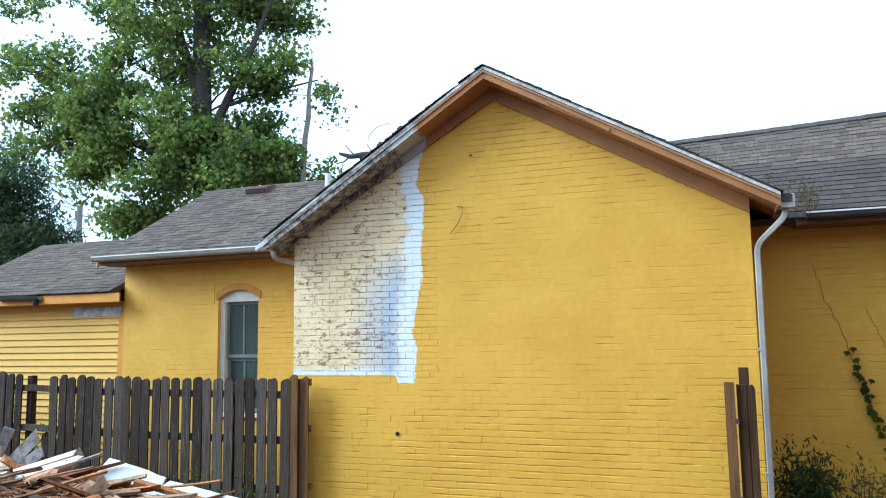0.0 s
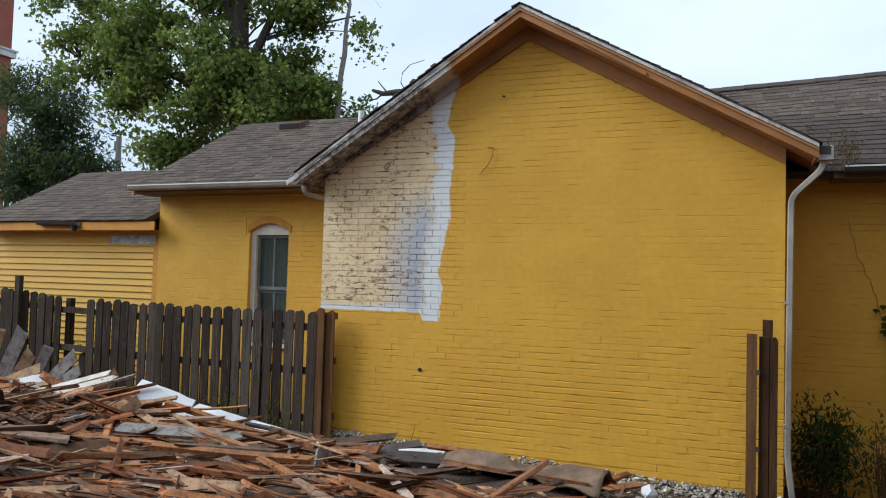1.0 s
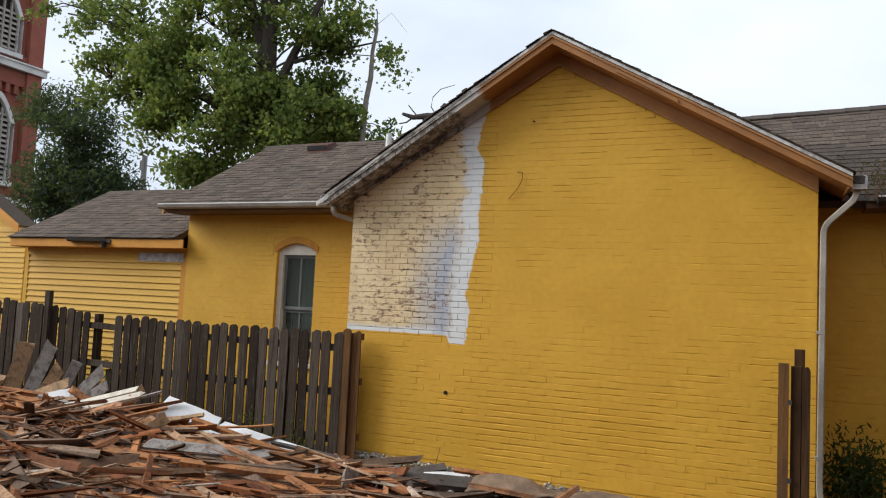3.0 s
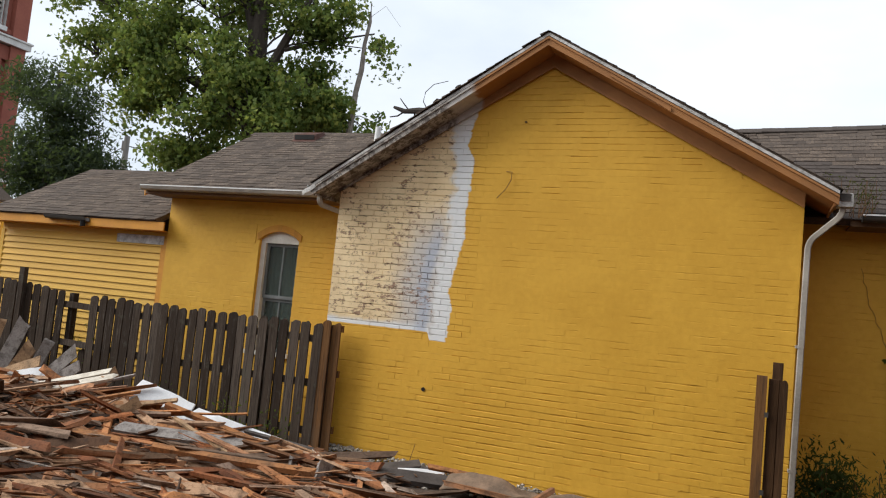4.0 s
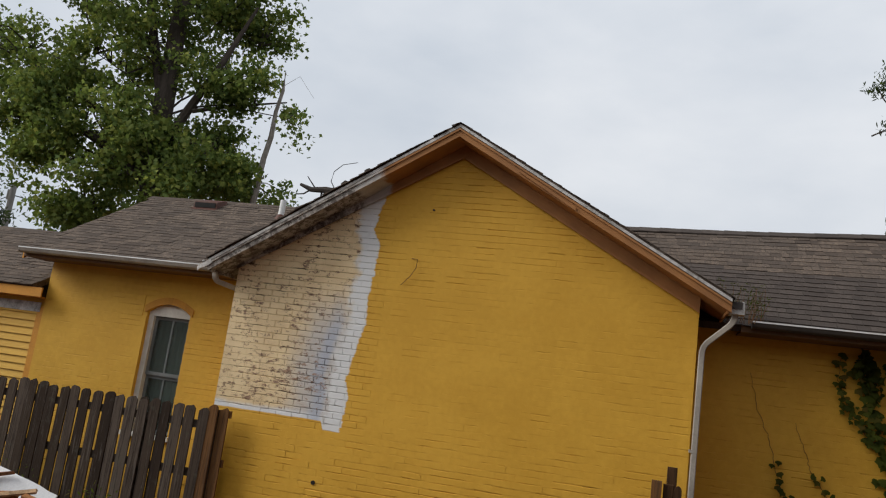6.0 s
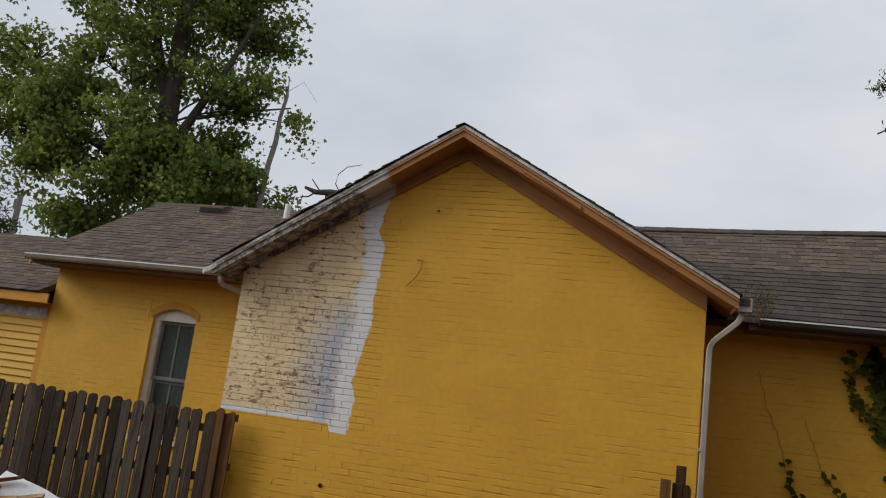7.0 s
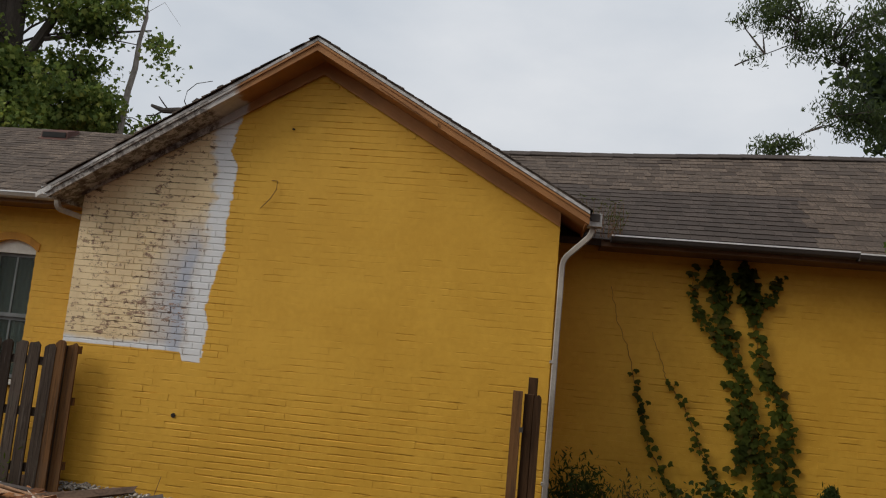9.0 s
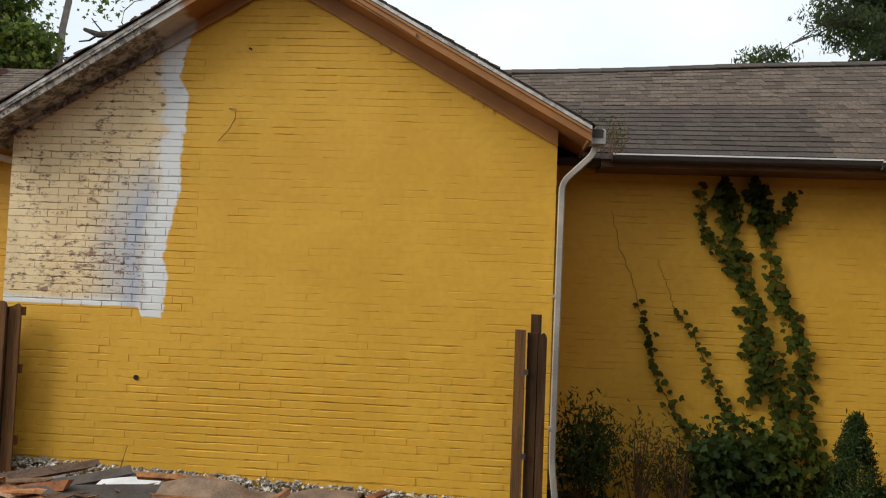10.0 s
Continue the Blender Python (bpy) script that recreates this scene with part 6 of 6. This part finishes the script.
shrub("shrub", 5.92, 0.35, 0.95, 0.26, 2300, 0.075, M_SHRUB, LONG_LEAF, "dark leafy weed bush by the downspout", 1)
shrub("dry_shrub", 6.45, 0.40, 0.90, 0.32, 560, 0.06, M_DRYWEED, LONG_LEAF, "dry brownish weed bush at the wall's foot", 2, dry=True)
shrub("dry_shrub", 6.85, 0.45, 0.85, 0.32, 560, 0.06, M_DRYWEED, LONG_LEAF, "dry brownish weed bush at the wall's foot", 12, dry=True)
shrub("shrub", 7.30, 0.45, 0.75, 0.38, 2000, 0.085, M_SHRUB, IVY_LEAF, "dense dark green shrub at the wall's foot", 3)
shrub("shrub", 7.75, 0.45, 0.78, 0.38, 1800, 0.085, M_IVY, IVY_LEAF, "dense dark green shrub at the wall's foot", 4)
shrub("conical_evergreen", 8.48, 0.30, 1.02, 0.46, 13500, 0.05, M_SHRUB, LONG_LEAF, "small dark conical evergreen shrub by the wall", 5, cone=True)
shrub("dry_shrub", 9.25, 0.40, 0.85, 0.36, 560, 0.06, M_DRYWEED, LONG_LEAF, "dry brownish weed bush at the wall's foot", 6, dry=True)
shrub("shrub", 9.9, 0.40, 0.85, 0.4, 1200, 0.085, M_SHRUB, LONG_LEAF, "dark leafy weed bush at the wall's foot", 7)
for i, (wx, wy, wh) in enumerate(((-4.02, 0.02, 1.15), (-4.45, -0.5, 0.5), (-2.2, -0.42, 0.5), (-1.1, -0.40, 0.42), (-5.9, -0.45, 0.6), (-0.4, -0.42, 0.3))):
    shrub("weed", wx, wy, wh, 0.16, 330, 0.06, M_IVY, LONG_LEAF, "thin green weed growing by the fence", 40 + i)


def gutter_weed():
    r = random.Random(3)
    ob = thing("gutter_weed", (W + EAVE + 0.14, 0.45, R_EZ), "dry weeds sprouting from the gutter corner", "weed")
    m = Mesh()
    tips = []
    for i in range(26):
        x, y = W + EAVE + r.uniform(0.02, 0.42), r.uniform(0.36, 0.6)
        h = r.uniform(0.12, 0.42)
        tip = (x + r.uniform(-0.12, 0.12), y - r.uniform(0, 0.1), R_EZ + h)
        m.tube([(x, y, R_EZ - 0.03), ((x + tip[0]) / 2 + 0.01, y, R_EZ + h * 0.5), tip], [0.004, 0.003, 0.002], 4)
        tips += [tip, ((x + tip[0]) / 2, y, R_EZ + h * 0.55)]
    child("stem", m, M_STEM, ob)
    leaf_cloud("foliage", tips, [(0.03, 0.03, 0.04)] * len(tips), [7] * len(tips), 0.035, M_DRYWEED, ob, 9, LONG_LEAF, 0.2)


gutter_weed()
tw = thing("dead_stalk", (1.45, -0.25, -0.2), "thin dead stalk standing at the wall's foot", "weed")
child("stem", Mesh().tube([(1.45, -0.25, -0.25), (1.46, -0.24, 0.0), (1.50, -0.2, 0.22)], [0.006, 0.005, 0.003], 5), M_STEM, tw)


# ---- distance ----
def build_church():
    X, Y0, Y1 = -26.9, 11.3, 15.8
    ob = thing("church_tower", (X - 2.2, (Y0 + Y1) / 2, -0.25), "red brick church tower with white stone bands", "tower")
    wz, wy = 15.2, 13.75
    # the face towards the yard, open at its two windows
    child("body", Mesh().box(X - 4.6, X - 0.3, Y0, Y1, -0.4, 26), M_CHURCH, ob)
    for y0, y1 in ((Y0, Y0 + 0.9), (Y1 - 0.75, Y1)):
        child("corner_pier", Mesh().box(X - 0.3, X + 0.0, y0, y1, -0.4, 26), M_CHURCH, ob)
    for z0, z1, d in ((11.8, 12.08, 0.15), (5.55, 5.80, 0.14)):
        child("stone_band", Mesh().box(X - 4.8, X + d, Y0 - d, Y1 + d, z0, z1), M_CHURCH_TRIM, ob, "white painted stone band")
        child("band_cap", Mesh().box(X - 4.8, X + d + 0.06, Y0 - d - 0.06, Y1 + d + 0.06, z1, z1 + 0.08), M_CHURCH_TRIM, ob)
    child("brick_course", Mesh().box(X - 0.3, X - 0.1, Y0 + 0.9, Y1 - 0.75, 12.3, 12.5), M_CHURCH, ob)
    for k in range(6):
        y = Y0 + 1.15 + k * 0.42
        child("corbel", Mesh().box(X - 0.3, X - 0.12, y, y + 0.2, 10.7, 11.1), M_CHURCH, ob)
    child("panel_head", Mesh().box(X - 0.3, X - 0.1, Y0 + 0.9, Y1 - 0.75, 11.1, 11.75), M_CHURCH, ob)

    def pointed(cy, z0, zs, half, rise, n=8):
        pts = [(cy - half, z0), (cy - half, zs)]
        for i in range(1, n):
            s = i / n
            pts.append((cy - half + half * s, zs + rise * math.sin(s * math.pi / 2) ** 0.9))
        pts.append((cy, zs + rise))
        right = [(2 * cy - y, z) for y, z in pts[:-1]][::-1]
        return pts + right
    for z0, zs, zt in ((12.55, 14.2, 15.25), (6.6, 9.3, 10.35)):
        half = 0.72
        # Black face on solid brick: the dark inside is put into its colour.
        win = part("belfry_window", Mesh().add([(X - 0.28, y, z) for y, z in pointed(wy, z0, zs, half, zt - zs)], [tuple(range(len(pointed(wy, z0, zs, half, 1))))]), M_BLACK, ob, "pointed louvred window with white surround")
        win.location = -ob.location
        inner, outer = pointed(wy, z0, zs, half, zt - zs), pointed(wy, z0, zs, half + 0.2, zt - zs + 0.28)
        n = len(inner)
        f = Mesh()
        f.add([(X - 0.05, y, z) for y, z in inner] + [(X - 0.05, y, z) for y, z in outer] + [(X - 0.29, y, z) for y, z in inner] + [(X - 0.29, y, z) for y, z in outer],
              [(i, i + 1, n + i + 1, n + i) for i in range(1, n - 2)] + [(i, 2 * n + i, 2 * n + i + 1, i + 1) for i in range(n - 1)] + [(n + i, n + i + 1, 3 * n + i + 1, 3 * n + i) for i in range(n - 1)])
        fr = part("surround", f, M_CHURCH_TRIM, win)
        part("sill", Mesh().box(X - 0.29, X + 0.02, wy - half - 0.25, wy + half + 0.25, z0 - 0.2, z0), M_CHURCH_TRIM, win)
        for dy in (-0.36, 0.0, 0.36):
            part("mullion", Mesh().box(X - 0.25, X - 0.15, wy + dy - 0.04, wy + dy + 0.04, z0, zs + (zt - zs) * (0.95 if dy == 0 else 0.62)), M_LOUVRE, win)
        z = z0 + 0.1
        while z < zs + 0.3:
            m = Mesh().add([(X - 0.16, wy - half + 0.02, z), (X - 0.16, wy + half - 0.02, z), (X - 0.27, wy + half - 0.02, z + 0.13), (X - 0.27, wy - half + 0.02, z + 0.13),
                            (X - 0.16, wy - half + 0.02, z + 0.03), (X - 0.16, wy + half - 0.02, z + 0.03), (X - 0.27, wy + half - 0.02, z + 0.16), (X - 0.27, wy - half + 0.02, z + 0.16)],
                           [(4, 5, 6, 7), (0, 3, 2, 1), (0, 1, 5, 4)])
            part("slat", m, M_LOUVRE, win)
            z += 0.24
    spire = Mesh().add([(X - 4.9, Y0 - 0.3, 26), (X + 0.3, Y0 - 0.3, 26), (X + 0.3, Y1 + 0.3, 26), (X - 4.9, Y1 + 0.3, 26), (X - 2.3, (Y0 + Y1) / 2, 36)], [(0, 1, 4), (1, 2, 4), (2, 3, 4), (3, 0, 4), (3, 2, 1, 0)])
    child("spire", spire, M_SHINGLE, ob)
    child("drain_pipe", Mesh().tube([(X + 0.05, Y1 + 0.1, -0.3), (X + 0.05, Y1 + 0.1, 5.3)], [0.09, 0.09], 8), M_GUTTER, ob)


build_church()


def build_outhouse():
    ob = thing("yellow_outbuilding", (-11.6, 3.4, -0.25), "yellow clapboard outbuilding with orange trimmed gable", "building")
    x0, x1, y0, y1, ze, zr, xr = -14.1, -9.5, 2.5, 2.7, 3.14, 4.44, -11.8
    m = Mesh()
    sec = [(x0, -0.3), (x1, -0.3), (x1, ze), (xr, zr - 0.1), (x0, ze)]
    m.add([(x, y0, z) for x, z in sec] + [(x, y1, z) for x, z in sec], [(0, 1, 2, 3, 4), (9, 8, 7, 6, 5)] + [(i, i + 5, (i + 1) % 5 + 5, (i + 1) % 5) for i in range(5)])
    child("wall", m, M_SIDING, ob)
    z = 0.2
    while z < ze:
        child("siding_board", Mesh().add([(x0, y0 - 0.022, z), (x1, y0 - 0.022, z), (x1, y0 - 0.003, z + 0.115), (x0, y0 - 0.003, z + 0.115), (x0, y0, z), (x1, y0, z)], [(0, 1, 2, 3), (0, 4, 5, 1)]), M_SIDING, ob)
        z += 0.11
    for sx, xe in ((-1, x0 - 0.06), (1, x1 + 0.06)):
        s = (zr - ze) / (x1 - xr)
        zz = ze - 0.06 * s
        m = Mesh()
        v = [(xr, y, zr + d) for y in (y0 - 0.25, y1 + 0.05) for d in (0.03, 0.075)] + [(xe, y, zz + d) for y in (y0 - 0.25, y1 + 0.05) for d in (0.03, 0.075)]
        m.add(v, [(0, 1, 5, 4), (2, 6, 7, 3), (1, 3, 7, 5), (0, 4, 6, 2), (4, 5, 7, 6)])
        child("roof", m, M_SHINGLE, ob)
        b = Mesh()
        v = [(x, y, z + d) for y in (y0 - 0.275, y0 - 0.25) for x, z in ((xr, zr), (xe, zz)) for d in (-0.10, 0.085)]
        b.add(v, [(0, 2, 3, 1), (4, 5, 7, 6), (1, 3, 7, 5), (0, 4, 6, 2), (2, 6, 7, 3)])
        child("rake_board", b, M_ORANGE, ob, "orange painted rake board")


build_outhouse()


def build_pole():
    px, py = -19.2, 15.0
    ob = thing("utility_pole", (px, py, -0.25), "grey wooden utility pole with wires", "pole")
    child("pole", Mesh().tube([(px, py, -0.3), (px, py, 7.6)], [0.15, 0.11], 10), M_POLE, ob)
    child("insulator", Mesh().tube([(px - 0.16, py, 7.0), (px - 0.16, py, 7.4)], [0.07, 0.07], 8), M_POLE, ob)
    for k, (dz, ex, ey, ez) in enumerate(((7.2, -34, 22, 6.8), (6.6, -34, 22, 5.6), (6.2, -34, 22, 5.0), (7.2, -6, 30, 7.0))):
        pts = [(px + (ex - px) * s, py + (ey - py) * s, dz + (ez - dz) * s - 0.7 * 4 * s * (1 - s) * 0.5) for s in [i / 10 for i in range(11)]]
        child("wire", Mesh().tube(pts, [0.02] * 11, 4), M_WIRE, ob)


build_pole()


# ---- brickwork, last ----
def brick_faces(m, x0, x1, z0, z1, y, back, c, r, cx=None):
    """A brick's front with worn edges: its face stands proud of the joints. c, cx: wear at its beds and at its ends."""
    cx = c if cx is None else cx
    t = r.uniform(-0.0006, 0.0006)
    tz = r.uniform(-0.0022, 0.0022) * (1 if c > 0.0015 else 0.1)
    k = len(m.v)
    o = [(x0, z0 + tz), (x1, z0 - tz), (x1, z1 - tz), (x0, z1 + tz)]
    q = [(x0 + cx, z0 + c + tz), (x1 - cx, z0 + c - tz), (x1 - cx, z1 - c - tz), (x0 + cx, z1 - c + tz)]
    m.v += [(x, back, z) for x, z in o] + [(x, y + c * 0.75, z) for x, z in o] + [(x, y + (t if i in (1, 2) else -t), z) for i, (x, z) in enumerate(q)]
    m.f += [(k + 8, k + 9, k + 10, k + 11)] + [(k + 4 + i, k + 4 + (i + 1) % 4, k + 8 + (i + 1) % 4, k + 8 + i) for i in range(4)]
    m.f += [(k + i, k + (i + 1) % 4, k + 4 + (i + 1) % 4, k + 4 + i) for i in range(4)]


def lay_bricks(wall, x0, x1, z0, z1, y, mat, inside, seed, single=None, hole=None):
    """Courses of bricks on a wall's face; those for which single() holds are pieces of their own."""
    r = random.Random(seed)
    rest = Mesh()
    shared = []
    for k in range(9):
        m = Mesh()
        e = 0.0003 + 0.0006 * (k % 4 == 0)
        brick_faces(m, -BRICK_L / 2 + e, BRICK_L / 2 - e, 0.0010 + 0.0004 * (k % 4), COURSE - 0.0010 - 0.0009 * k, 0, 0.012, 0.0012 + 0.0004 * k, r, 0.0003 + 0.0006 * (k % 3))
        shared.append(m.data("brick", mat))
    loose = []
    for k in range(5):
        m = Mesh()
        e = 0.0022 + 0.0008 * k
        brick_faces(m, -BRICK_L / 2 + e, BRICK_L / 2 - e, 0.0018, COURSE - 0.0048 - 0.0012 * k, 0, 0.012, 0.0030, r, 0.0024)
        loose.append(m.data("brick", mat))
    n = 0
    for j in range(int((z1 - z0) / COURSE) + 1):
        z = z0 + j * COURSE
        a = x0 - (0 if j % 2 else BRICK_L / 2)
        while a < x1 - 0.02:
            b0, b1 = max(a, x0), min(a + BRICK_L, x1)
            if hole and hole[2] < z + COURSE and z < hole[3]:
                side = 0.0 if z + COURSE <= WIN_Z1 else 0.075
                if b0 < hole[0] - side < b1:
                    b1 = hole[0] - side
                elif b0 < hole[1] + side < b1:
                    b0 = hole[1] + side
                elif hole[0] - side <= b0 and b1 <= hole[1] + side:
                    b1 = b0
            cx = (b0 + b1) / 2
            if b1 - b0 > 0.03 and inside(cx, z + COURSE / 2):
                if single and n < 300 and b1 - b0 > BRICK_L - 0.001 and single(cx, z):
                    n += 1
                    worn = noise.noise((cx * 1.3, z * 1.3, 8.0)) + (0.35 if 0.45 < cx < 1.6 and z < 2.5 else 0.0)
                    ob = new("brick", r.choice(loose if worn > 0.13 else shared))
                    ob.parent = wall
                    ob.location = (cx, y + r.uniform(-0.002, 0.002), z)
                else:
                    # joints open and close in stretches along a course
                    open_ = max(0.0, min(1.0, -0.14 + 0.26 * max(0.0, 2.0 - z) + 1.7 * noise.noise((cx * 4.1, j * 3.7, seed)) + 0.9 * noise.noise((cx * 0.4, z * 0.8, seed + 5.0))))
                    gap = 0.0075 * open_ ** 1.2
                    brick_faces(rest, b0, b1, z, z + COURSE - gap, y + r.uniform(-1, 1) * (0.0007 + 0.0014 * max(0.0, min(1.0, (2.2 - z) / 1.2))), y + 0.012, 0.0002 + 0.0068 * open_, r, 0.0001 + 0.0008 * (r.random() < 0.05))
            a += BRICK_L
    tagged(part("bricks", rest, mat, wall), kind="stuff")


lay_bricks(wall_gable, 0.0, W, base_line(W) - 0.06, 4.95, 0.0, M_GABLE,
           lambda x, z: z > base_line(x) and z < wall_line(x) + 0.02 and z < roof_top(x) - 0.17, 51, single=lambda x, z: x < 1.95 and z > 1.5)
lay_bricks(wall_mid, MID_X0, 0.0, 0.375, 3.19, D, M_YELLOW,
           lambda x, z: True, 52, hole=(WIN_X0, WIN_X1, WIN_Z0, WIN_TOP + 0.06))
lay_bricks(wall_right, W, 11.6, -0.45, 3.16, D, M_YELLOW, lambda x, z: True, 53)
